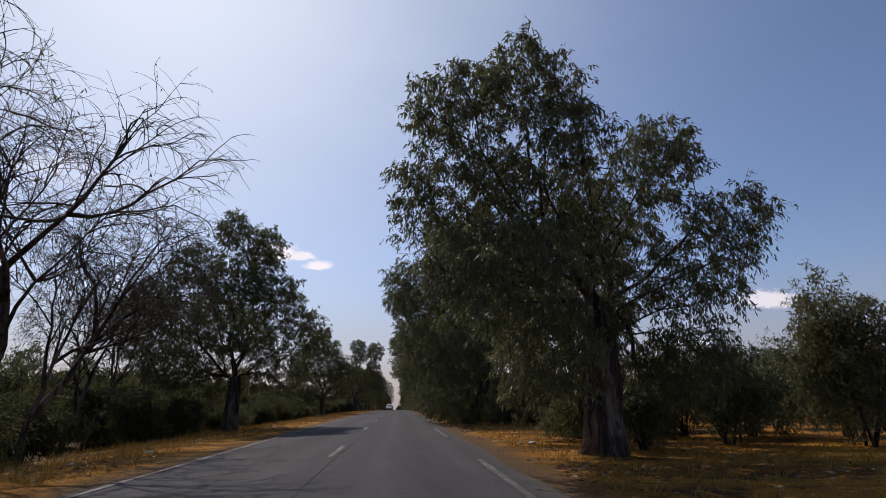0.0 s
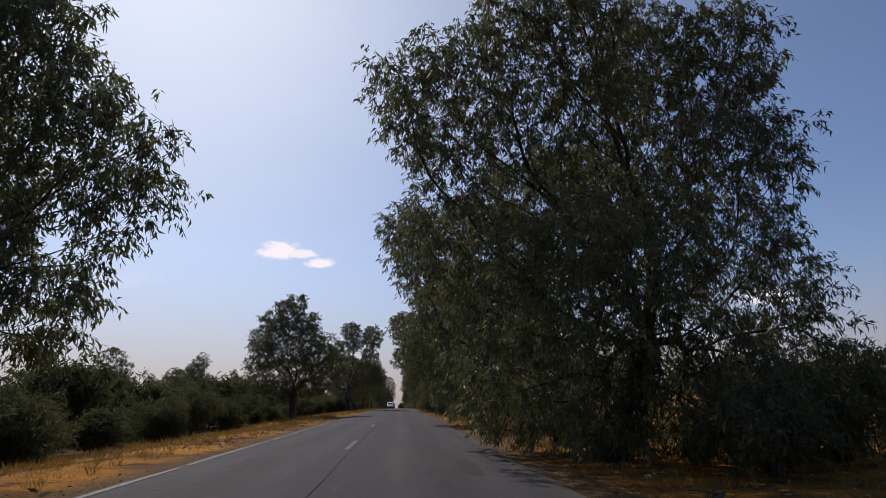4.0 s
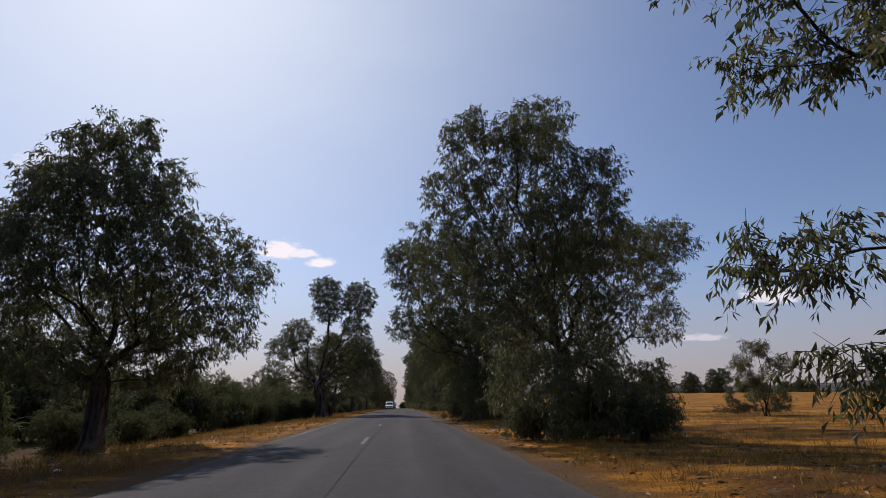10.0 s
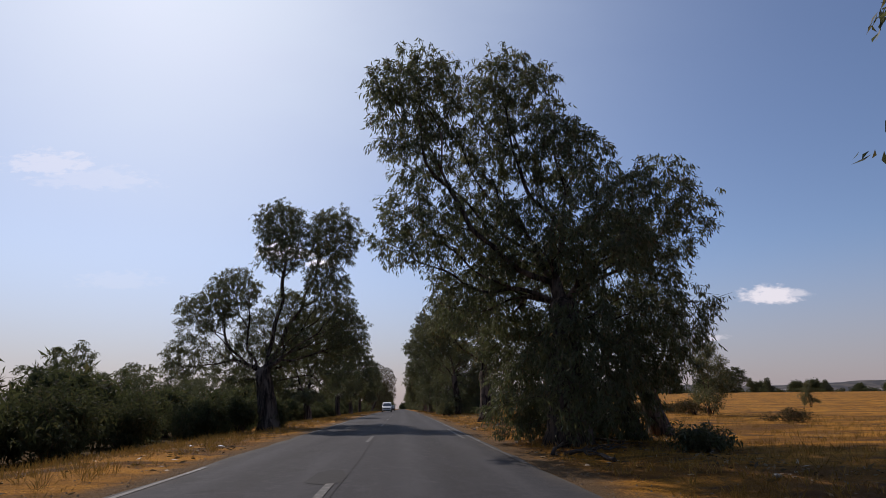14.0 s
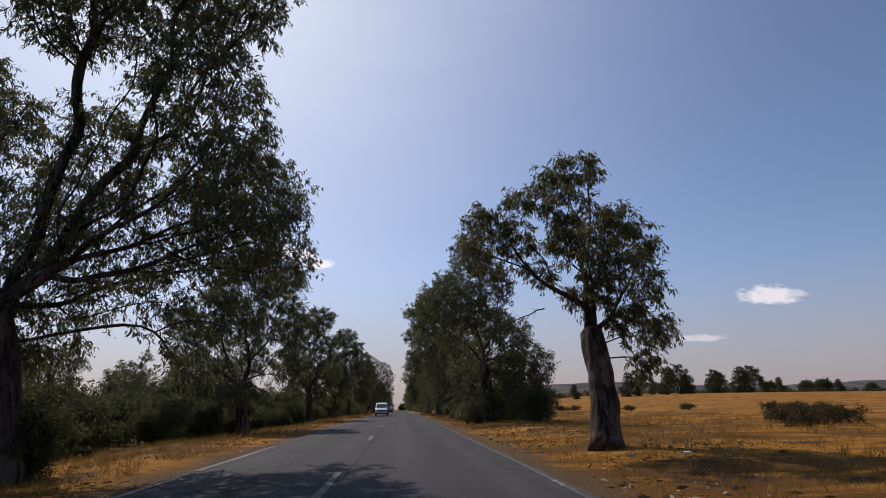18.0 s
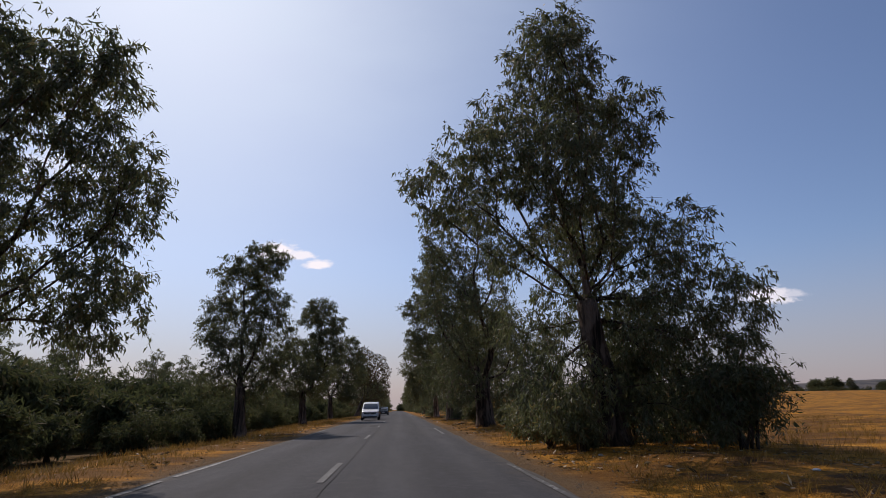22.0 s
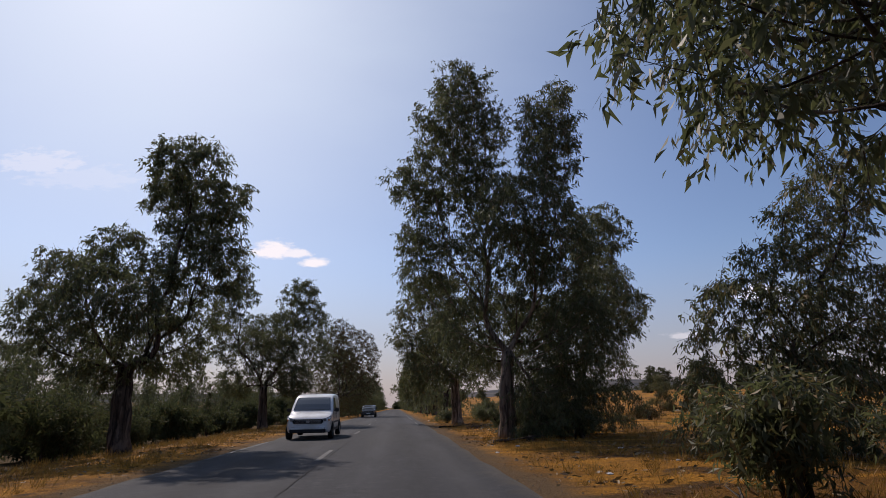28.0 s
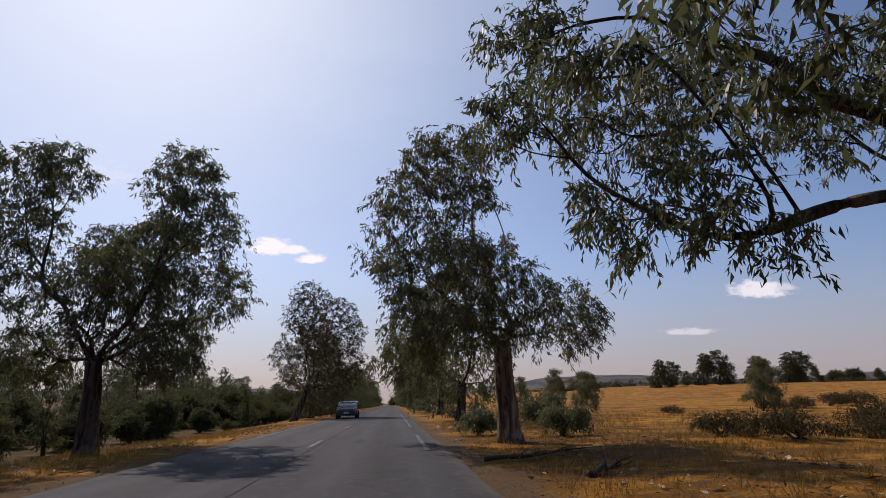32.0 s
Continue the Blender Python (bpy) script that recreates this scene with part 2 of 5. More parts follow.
# ---- building blocks ----
def mesh_part(name, verts, faces, mat, parent=None, label="", smooth=False):
    me = bpy.data.meshes.new(name)
    me.from_pydata([tuple(v) for v in verts], [], faces)
    me.materials.append(mat)
    if smooth:
        me.polygons.foreach_set("use_smooth", [True] * len(me.polygons))
    ob = new(name, me)
    if parent:
        ob.parent = parent
    if label:
        ob["label"] = label
    return ob


def quads_mesh(name, verts, count, mat, parent=None, k=4):
    """One mesh of many loose pieces of k corners; verts is (k * count, 3)."""
    me = bpy.data.meshes.new(name)
    me.vertices.add(k * count)
    me.vertices.foreach_set("co", np.ascontiguousarray(verts, dtype=np.float32).ravel())
    me.loops.add(k * count)
    me.loops.foreach_set("vertex_index", np.arange(k * count, dtype=np.int32))
    me.polygons.add(count)
    me.polygons.foreach_set("loop_start", np.arange(0, k * count, k, dtype=np.int32))
    me.update(calc_edges=True)
    me.materials.append(mat)
    ob = new(name, me)
    if parent:
        ob.parent = parent
    return ob


def unit(a):
    return a / np.maximum(np.linalg.norm(a, axis=-1, keepdims=True), 1e-9)


def leaf_quads(rng, base, along, length, width):
    """Narrow kite-shaped leaves from their stalks."""
    side = unit(np.cross(along, rng.normal(size=along.shape))) * (width * 0.5)[:, None]
    tip = base + along * length[:, None]
    belly = base + along * (length * 0.42)[:, None]
    return np.stack([base, belly + side, tip, belly - side], axis=1).reshape(-1, 3)


def slim_leaves(rng, base, along, length, width):
    """Slim leaves pointed at both ends, three corners each."""
    side = unit(np.cross(along, rng.normal(size=along.shape))) * width[:, None]
    belly = base + along * (length * (0.35 + 0.2 * rng.random(len(length))))[:, None] + side
    return np.stack([base, belly, base + along * length[:, None]], axis=1).reshape(-1, 3)


def tube(points, radii, sides=7, wobble=0.0, rng=None):
    """Vertices and faces of a tapered round limb along points."""
    points = [Vector(p) for p in points]
    verts, faces = [], []
    for i, (p, r) in enumerate(zip(points, radii)):
        d = (points[min(i + 1, len(points) - 1)] - points[max(i - 1, 0)]).normalized()
        a = d.orthogonal().normalized() if abs(d.z) < 0.99 else Vector((1, 0, 0))
        a = Vector((1, 0, 0)) - d * d.x if abs(d.x) < 0.95 else Vector((0, 1, 0)) - d * d.y
        a.normalize()
        b = d.cross(a)
        for k in range(sides):
            t = 2 * math.pi * k / sides
            rr = r * (1 + (wobble * math.sin(3 * t + i * 0.9) + wobble * (rng.random() - 0.5) if rng is not None else 0))
            verts.append(p + (a * math.cos(t) + b * math.sin(t)) * rr)
    n = len(points)
    for i in range(n - 1):
        for k in range(sides):
            faces.append((i * sides + k, i * sides + (k + 1) % sides, (i + 1) * sides + (k + 1) % sides, (i + 1) * sides + k))
    faces.append(tuple(reversed(range(sides))))
    faces.append(tuple(range((n - 1) * sides, n * sides)))
    return verts, faces


def bend(a, b, rng, lift=0.0, steps=6, sway=0.12, kink=0.015):
    """A bowed line from a to b."""
    a, b = np.array(a, float), np.array(b, float)
    span = np.linalg.norm(b - a)
    mid = (a + b) / 2 + np.array([0, 0, lift * span]) + rng.normal(size=3) * sway * span * np.array([1, 1, 0.4])
    return [tuple((1 - t) ** 2 * a + 2 * t * (1 - t) * mid + t * t * b + (rng.normal(size=3) * kink * span if 0 < t < 1 else 0)) for t in np.linspace(0, 1, steps)]


def sprays(rng, lobes, per_m2, leaves_each, leaf, droop=0.75, shell=0.45, core=90):
    """Hanging sprays of leaves in clusters round uneven rounded lobes (x, y, z, rx, ry, rz), over a core of larger leafy tufts. Returns leaf corners and twig ends."""
    corners, twigs = [], []
    for cx, cy, cz, rx, ry, rz in lobes:
        mid = np.array([cx, cy, cz])
        radii = np.maximum(np.array([rx, ry, rz]) - 0.22, np.array([rx, ry, rz]) * 0.4)
        high = 1 + 0.25 * min(max((cz - 6.0) / 4.0, 0.0), 1.0)
        n = max(4, int(per_m2 * rx * rz / high ** 1.8))
        groups = max(5, int(11 * rx * rz) + 4)
        d = unit(rng.normal(size=(groups, 3)))
        lump = 1 + 0.14 * np.sin(d @ rng.normal(size=3) * 4 + rng.random() * 6) + 0.12 * np.sin(d @ rng.normal(size=3) * 7 + rng.random() * 6)
        f = (shell + (1.0 - shell) * rng.random(groups) ** 0.5) * lump
        heart = mid + d * f[:, None] * radii
        pick = rng.integers(0, groups, n)
        c = heart[pick] + np.clip(rng.normal(size=(n, 3)), -1.3, 1.3) * np.array([0.24, 0.24, 0.17]) * (0.55 + 0.35 * math.sqrt(rx * rz))
        keep = c[:, 2] > 0.12
        c, out = c[keep], d[pick][keep]
        n = len(c)
        if n:
            twig = unit(out * np.array([0.7, 0.7, 0.4]) + np.array([0, 0, -0.6 * droop]) + rng.normal(size=(n, 3)) * 0.4)
            reach = 0.10 + 0.22 * rng.random(n)
            twigs.append((c - twig * 0.22, c + twig * reach[:, None] * 0.8))
            s = rng.random((n, leaves_each))
            base = c[:, None, :] + twig[:, None, :] * (s * reach[:, None])[..., None] + rng.normal(size=(n, leaves_each, 3)) * 0.055
            along = unit(twig[:, None, :] * 0.30 + np.array([0, 0, -droop]) + rng.normal(size=(n, leaves_each, 3)) * (0.36 if droop > 0.5 else 0.5))
            size = high * leaf * (0.65 + 0.7 * rng.random((n, leaves_each)))
            base, along, size = base.reshape(-1, 3), along.reshape(-1, 3), size.ravel()
            base[:, 2] = np.maximum(base[:, 2], 0.06 + size)
            corners.append(slim_leaves(rng, base, along, size, size * (0.14 + 0.08 * rng.random(len(size)))))
        m = int(core * rx * rz / high ** 1.8)
        if m:
            d = unit(rng.normal(size=(m, 3)))
            base = mid + d * (0.78 * rng.random(m) ** 0.45)[:, None] * radii
            base = np.concatenate([base, heart[rng.integers(0, groups, m // 2)] + rng.normal(size=(m // 2, 3)) * 0.10])
            along = unit(np.array([0, 0, -0.8]) + rng.normal(size=(len(base), 3)) * 0.5)
            size = leaf * (0.95 + 0.5 * rng.random(len(base))) * high
            base[:, 2] = np.maximum(base[:, 2], 0.06 + size)
            corners.append(slim_leaves(rng, base, along, size, size * 0.30))
    return np.concatenate(corners), twigs


def twig_mesh(name, rng, twigs, parent, radius=0.008, share=0.5):
    """Fine forked twigs as thin three-sided sticks, one joined mesh."""
    a = np.concatenate([t[0] for t in twigs])
    b = np.concatenate([t[1] for t in twigs])
    keep = rng.random(len(a)) < share
    a, b = a[keep], b[keep]
    n = len(a)
    d = unit(b - a)
    p = unit(np.cross(d, rng.normal(size=d.shape)))
    q = np.cross(d, p)
    ring = [(p * math.cos(t) + q * math.sin(t)) for t in (0, 2.1, 4.2)]
    corners = []
    for k in range(3):
        u, v = ring[k], ring[(k + 1) % 3]
        corners.append(np.stack([a + u * radius, a + v * radius, b + v * radius * 0.4, b + u * radius * 0.4], axis=1))
    return tagged(quads_mesh(name, np.concatenate(corners).reshape(-1, 3), 3 * n, TWIG, parent), kind="stuff")


ROAD_CURVE, CREST_END = 15000.0, 230.0


def road_z(y):
    a = min(max(y, 0.0), CREST_END)
    return -a * a / (2 * ROAD_CURVE) - max(y - CREST_END, 0.0) * CREST_END / ROAD_CURVE


def ease(v, a, b):
    t = min(max((v - a) / (b - a), 0.0), 1.0)
    return t * t * (3 - 2 * t)


def ground_z(x, y):
    """Height of the land: falls away left of the road, rises slowly over the field on the right."""
    far = ease(abs(x), 18, 260)
    z = road_z(y) * (1 - far)
    z -= 0.10
    if x < 0:
        z -= 0.28 * ease(-x, 5.5, 8.5) + 0.65 * ease(-x, 8.5, 12.5)
    else:
        z += 0.10 * ease(x, 5.5, 8.0) + ease(x, 40, 330) * 0.0075 * max(y - 40, 0.0) * (1 - ease(y, 1000, 1700))
    rough = ease(abs(x - 0.35), 4.6, 8.0)
    z += rough * (0.10 * noise.noise((x * 0.35, y * 0.35, 1.3)) + 0.22 * noise.noise((x * 0.06, y * 0.06, 7.7)))
    return z


def crown_points(rng, lobes, gap):
    """Centres of leaf tufts spread evenly through the outer layer of a crown of rounded lobes (x, y, z, rx, ry, rz)."""
    mids = np.array([l[:3] for l in lobes])
    radii = np.array([l[3:] for l in lobes])
    found = []
    for m, r in zip(mids, radii):
        n = int(14 + 9.0 * 4.19 * r.prod() / gap ** 3)
        d = unit(rng.normal(size=(n, 3)))
        lump = 1 + 0.10 * np.sin(d @ rng.normal(size=3) * 4 + rng.random() * 6) + 0.09 * np.sin(d @ rng.normal(size=3) * 8 + rng.random() * 6)
        found.append(m + d * (rng.random(n) ** (1 / 3) * lump)[:, None] * r)
    p = np.concatenate(found)
    depth = np.max((1 - np.linalg.norm((p[:, None, :] - mids[None]) / radii[None], axis=2)) * radii.min(axis=1)[None], axis=1)
    p = p[(rng.random(len(p)) < np.where(depth < 0.85, 1.0, 0.22)) & (p[:, 2] > 0.3)]
    p = p[rng.permutation(len(p))]
    spin = rng.normal(size=(3, 3))
    spin = np.linalg.qr(spin)[0]
    cell = np.floor(p @ spin / gap).astype(np.int64)
    first = np.unique(cell[:, 0] * 1000003 + cell[:, 1] * 1009 + cell[:, 2], return_index=True)[1]
    return p[first]


def branch_tree(rng, trunk_pts, tufts, star=0.45, step=0.45, weep=1.1):
    """Joins the tufts to the trunk by branches: a short way to the nearest wood, weighed against the way back to the trunk."""
    top = len(trunk_pts) - 1
    cap = top + 1 + len(tufts) * 40
    P = np.zeros((cap, 3))
    way = np.zeros(cap)
    up = np.full(cap, -1, dtype=np.int64)
    P[:top + 1] = trunk_pts
    up[1:top + 1] = np.arange(top)
    way[:top + 1] = [0.9 * (top - i) for i in range(top + 1)]
    n = top + 1
    tips = []
    fork = P[top]
    for c in tufts[np.argsort(np.linalg.norm(tufts - fork, axis=1))]:
        gapv = c - P[:n]
        far = np.linalg.norm(gapv, axis=1)
        cost = far + star * way[:n] + weep * np.maximum(0.0, 0.35 * np.hypot(gapv[:, 0], gapv[:, 1]) - gapv[:, 2])
        k = int(np.argmin(cost))
        a = P[k].copy()
        span = far[k]
        m = max(1, int(math.ceil(span / step)))
        if n + m >= cap:
            break
        bow = np.array([0, 0, 0.10 * span]) + rng.normal(size=3) * 0.07 * span
        for j in range(1, m + 1):
            t = j / m
            P[n] = a + (c - a) * t + bow * 4 * t * (1 - t) * 0.5 + (rng.normal(size=3) * 0.025 if j < m else 0)
            up[n] = k if j == 1 else n - 1
            way[n] = way[up[n]] + span / m
            n += 1
        tips.append(n - 1)
    P, up = P[:n], up[:n]
    count = np.zeros(n)
    count[tips] = 1
    for i in range(n - 1, 0, -1):
        count[up[i]] += count[i]
    main = np.full(n, -1, dtype=np.int64)
    for i in range(1, n):
        if main[up[i]] < 0 or count[i] > count[main[up[i]]]:
            main[up[i]] = i
    inner = np.array([i for i in range(top + 1, n) if main[i] >= 0], dtype=np.int64)
    for _ in range(3):
        P[inner] = 0.5 * P[inner] + 0.25 * P[up[inner]] + 0.25 * P[main[inner]]
    return P, up, main, count, top, np.array(tips)


def hanging_leaves(rng, tips, outward, twigs_each, leaves_each, leaf, droop, spread):
    """Short twigs bursting from each tuft, with slim leaves hanging along them. Returns leaf corners and twig ends."""
    n = len(tips) * twigs_each
    c = np.repeat(tips, twigs_each, axis=0) + rng.normal(size=(n, 3)) * 0.09 * spread
    twig = unit(np.repeat(outward, twigs_each, axis=0) * 0.55 + rng.normal(size=(n, 3)) * np.array([0.75, 0.75, 0.55]) + np.array([0, 0, 0.10 - 0.45 * droop]))
    reach = spread * (0.22 + 0.36 * rng.random(n))
    s = 0.15 + 0.9 * rng.random((n, leaves_each))
    sag = -0.16 * droop * spread * s ** 2
    base = c[:, None, :] + twig[:, None, :] * (s * reach[:, None])[..., None] + rng.normal(size=(n, leaves_each, 3)) * 0.03 * spread
    base[..., 2] += sag
    along = unit(twig[:, None, :] * 0.40 + np.array([0, 0, -droop]) + rng.normal(size=(n, leaves_each, 3)) * 0.48)
    high = 1 + 0.2 * np.clip((c[:, 2] - 6.0) / 5.0, 0, 1)
    size = leaf * (0.6 + 0.75 * rng.random((n, leaves_each))) * high[:, None]
    base, along, size = base.reshape(-1, 3), along.reshape(-1, 3), size.ravel()
    base[:, 2] = np.maximum(base[:, 2], 0.06 + size)
    return slim_leaves(rng, base, along, size, size * (0.19 + 0.10 * rng.random(len(size)))), [(c, c + twig * reach[:, None])]


def tree(x, y, fork, lobes, girth=0.32, name="eucalyptus_tree", label="", leaf=0.17, gap=0.64, twigs=8, each=12, full=1.0, mat=None, seed=1, droop=0.9, group="roadside trees", lean_from=(0, 0), share=0.3, sides=12, star=0.45, limbs=14, burl=0.0, swell=0.99, weep=1.1, bark=None):
    """A roadside tree: trunk, forking limbs out to every part of the crown (dx, dy, height, rx, rz), fine twigs and hanging leaves."""
    rng = np.random.default_rng(seed)
    root = new(name)
    root.location = (x, y, ground_z(x, y))
    tagged(root, label, "tree", group)
    fork3 = np.array([fork[0], lean_from[1], fork[1]])
    lumps = [(dx_, off, max(h, rz * 0.75), rx * swell, (rx + rz) / 2 * swell, rz * swell) for dx_, off, h, rx, rz in lobes]
    # trunk with a flared, ribbed foot
    pts = bend((0, 0, -0.15), fork3, rng, 0.0, 9, 0.03, 0.006)
    flare = (1.42, 1.14, 1.03, 0.98, 0.94, 0.90, 0.86, 0.82, 0.76)
    radii = [girth * f * (1 + burl * (0.2, 0.5, 0.35)[i - 6] if i >= 6 else 1) for i, f in enumerate(flare)]
    lift = unit(np.array(pts[-1]) - np.array(pts[-2])) * girth
    knob = [tuple(np.array(pts[-1]) + lift * 0.25), tuple(np.array(pts[-1]) + lift * 0.42)]
    v, f = tube(pts + knob, radii + [radii[-1] * 0.72, radii[-1] * 0.28], sides + 4, 0.085, rng)
    bark = bark or BARK
    mesh_part("trunk", v, f, bark, root, smooth=True)
    tufts = crown_points(rng, lumps, gap)
    P, up, main, count, top, tips = branch_tree(rng, pts[3:], tufts, star, weep=weep)
    tip_r = 0.0048
    power = math.log(girth * 0.6 / tip_r) / math.log(max(len(tips), 3))
    rad = tip_r * np.maximum(count, 1) ** power
    chains = []
    for i in range(top + 1, len(P)):
        if i != main[up[i]] or up[i] <= top:
            run = [up[i], i]
            while main[run[-1]] >= 0:
                run.append(int(main[run[-1]]))
            chains.append(run)
    chains.sort(key=lambda r: -rad[r[1]])
    bv, bf = [], []
    for k, run in enumerate(chains):
        rr = [rad[run[1]] * 1.12] + [rad[q] for q in run[1:]]
        big = k < limbs and rr[0] > 0.03
        v, f = tube([P[q] for q in run], rr, 9 if rr[0] > 0.10 else 7 if big else 4 if rr[0] > 0.014 else 3, 0.05 if big else 0.0, rng if big else None)
        if big:
            mesh_part("limb", v, f, bark, root, smooth=True)
        else:
            bf += [tuple(q + len(bv) for q in face) for face in f]
            bv += v
    tagged(mesh_part("branchwork", bv, bf, bark, root, smooth=True), kind="stuff")
    outward = unit(P[tips] - P[up[tips]])
    leaves, tw = hanging_leaves(rng, P[tips], outward, max(2, int(round(twigs * full))), each, leaf, droop, gap / 0.64)
    twig_mesh("twig_mass", rng, tw, root, share=share)
    tagged(quads_mesh("crown", leaves, len(leaves) // 3, mat or LEAF, root, 3), kind="stuff")
    return root


def bare_branch(owner, start, end, seed):
    """A leafless drooping branch with fine side twigs."""
    rng = np.random.default_rng(seed)
    pts = bend(start, end, rng, 0.12, 7, 0.05, 0.03)
    span = math.dist(start, end)
    v, f = tube(pts, [0.024 - 0.0028 * i for i in range(7)], 5)
    for i in range(1, 7):
        for _ in range(3):
            a = np.array(pts[i])
            tip = a + unit((np.array(end) - np.array(start)) / span * 0.5 + rng.normal(size=3) * 0.6 + np.array([0, 0, -0.5])) * rng.uniform(0.2, 0.45)
            tv, tf = tube(bend(tuple(a), tuple(tip), rng, 0.03, 4, 0.08, 0.01), [0.007, 0.006, 0.005, 0.003], 3)
            f += [tuple(q + len(v) for q in face) for face in tf]
            v += tv
    return mesh_part("bare_branch", v, f, TWIG, owner, smooth=True)


# ---- the land ----
xs = sorted(set([-3200, -1600, -800, -400, -200, -120, -80, -60, -45, -34] + [-28 + 1.0 * i for i in range(17)] + [-11.5 + 0.5 * i for i in range(16)] + [-3.6, -3.2, -2, 0, 2, 3.9, 4.3] + [4.6 + 0.5 * i for i in range(16)] + [13 + i for i in range(18)] + [32, 35, 40, 46, 54, 64, 76, 90, 110, 140, 180, 230, 290, 360, 450, 600, 900, 1400, 2200, 3200]))
ys = [-400, -200, -100, -60] + [-40 + 1.0 * i for i in range(330)] + [292 + 4 * i for i in range(60)] + [540, 580, 640, 720, 820, 960, 1150, 1400, 1800, 2400, 3200, 4500]
gv = [(x, y, ground_z(x, y)) for y in ys for x in xs]
nx = len(xs)
gf = [(j * nx + i, j * nx + i + 1, (j + 1) * nx + i + 1, (j + 1) * nx + i) for j in range(len(ys) - 1) for i in range(nx - 1)]
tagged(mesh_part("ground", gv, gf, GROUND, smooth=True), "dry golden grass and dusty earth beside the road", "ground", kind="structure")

# far hills behind the field, and the low rise on the other side
for x0, x1, y0, top, seed in ((250, 3600, 2300, 92, 2.0), (-3600, -200, 2600, 60, 9.0)):
    hv, hf = [], []
    cols, rows_ = 90, 8
    for i in range(cols):
        x = x0 + (x1 - x0) * i / (cols - 1)
        ends = ease(i, 0, 14) if x0 > 0 else ease(cols - 1 - i, 0, 14)
        for j in range(rows_):
            s = j / (rows_ - 1)
            h = top * (0.78 + 0.35 * noise.noise((x * 0.0016, seed, 0.3)) + 0.10 * noise.noise((x * 0.009, seed, 3.1)))
            hv.append((x, y0 + 700 * s, -16 + (h + 10) * ease(s, 0, 0.85) * (0.45 + 0.55 * ends)))
    for i in range(cols - 1):
        for j in range(rows_ - 1):
            a = i * rows_ + j
            hf.append((a, a + rows_, a + rows_ + 1, a + 1))
    tagged(mesh_part("hill", hv, hf, HILL, smooth=True), "low hazy hills on the horizon", "hill", kind="structure")

# ---- the road ----
ROAD_L, ROAD_R = -3.3, 4.0
rv, rf = [], []
across = [0.0, 0.03, 0.15, 0.3, 0.45, 0.6, 0.75, 0.9, 0.97, 1.0]
road_ys = [-60 + 1.5 * i for i in range(420)]
for y in road_ys:
    l = ROAD_L + 0.14 * noise.noise((1.7, y * 0.45, 0)) + 0.10 * noise.noise((4.7, y * 1.7, 0))
    r = ROAD_R + 0.14 * noise.noise((8.3, y * 0.45, 0)) + 0.12 * noise.noise((6.1, y * 1.7, 0))
    for s in across:
        x = l + (r - l) * s
        camber = -0.012 * abs(x - 0.3) - (0.06 if s in (0.0, 1.0) else 0)
        rv.append((x, y, road_z(y) + 0.03 + camber + 0.008 * noise.noise((x * 0.7, y * 0.3, 5))))
k = len(across)
for j in range(len(road_ys) - 1):
    for i in range(k - 1):
        rf.append((j * k + i, j * k + i + 1, (j + 1) * k + i + 1, (j + 1) * k + i))
road = tagged(mesh_part("road", rv, rf, ASPHALT, smooth=True), "worn grey asphalt two-lane country road", "road", kind="structure")


def on_road(x, y):
    return road_z(y) + 0.03 - 0.012 * abs(x - 0.3)


def strip(name, x, y0, y1, width, mat, step=1.0, wander=0.0, lift=0.010):
    v, f = [], []
    n = max(2, int((y1 - y0) / step) + 1)
    for i in range(n):
        y = y0 + (y1 - y0) * i / (n - 1)
        c = x + wander * (noise.noise((x, y * 0.22, 2)) + 0.5 * noise.noise((x, y * 1.1, 8)))
        w = width * (1 + 0.18 * noise.noise((x * 3, y * 2.3, 4)))
        v += [(c - w / 2, y, on_road(c, y) + lift), (c + w / 2, y, on_road(c, y) + lift)]
        if i:
            f.append((2 * i - 2, 2 * i - 1, 2 * i + 1, 2 * i))
    return mesh_part(name, v, f, mat, road)


for i in range(-3, 32):
    strip("lane_dash", 0.0, 14.2 + 13.42 * i, 17.6 + 13.42 * i, 0.13, LINE, 0.6, 0.02, 0.010)
for i in range(0, 56):
    if noise.noise((i * 1.3, 0.5, 2.2)) > -0.12:
        strip("edge_line", -2.95, -10 + 8 * i, -10 + 8 * i + 7.4, 0.11, LINE, 1.0, 0.03, 0.010)
    if noise.noise((i * 1.3, 5.5, 9.2)) > 0.12 and i not in (5, 6, 7, 11, 12):
        strip("edge_line", 3.4, -10 + 8 * i, -10 + 8 * i + 7.6, 0.13, LINE, 1.0, 0.03, 0.010)
for i in range(7):
    strip("edge_line", 3.74, 101 + 7.2 * i, 101 + 7.2 * i + 7.1, 0.10, LINE, 0.6, 0.03, 0.010)
for i in range(0, 22):
    strip("joint_seal", 0.16, -20 + 20 * i, -20 + 20 * i + 19.5, 0.022, STAIN, 0.5, 0.04, 0.005)
srng = np.random.default_rng(5)
for i in range(14):
    x, y = srng.uniform(-2.6, 3.2), srng.uniform(4, 250)
    n = 10
    sx, sy = srng.uniform(0.12, 0.45), srng.uniform(0.3, 1.3)
    v = [(x + sx * math.cos(t) * (0.75 + 0.5 * srng.random()), y + sy * math.sin(t) * (0.75 + 0.5 * srng.random())) for t in [2 * math.pi * q / n for q in range(n)]]
    mesh_part("patch", [(a, b, on_road(a, b) + 0.004) for a, b in v], [tuple(range(n))], STAIN, road)

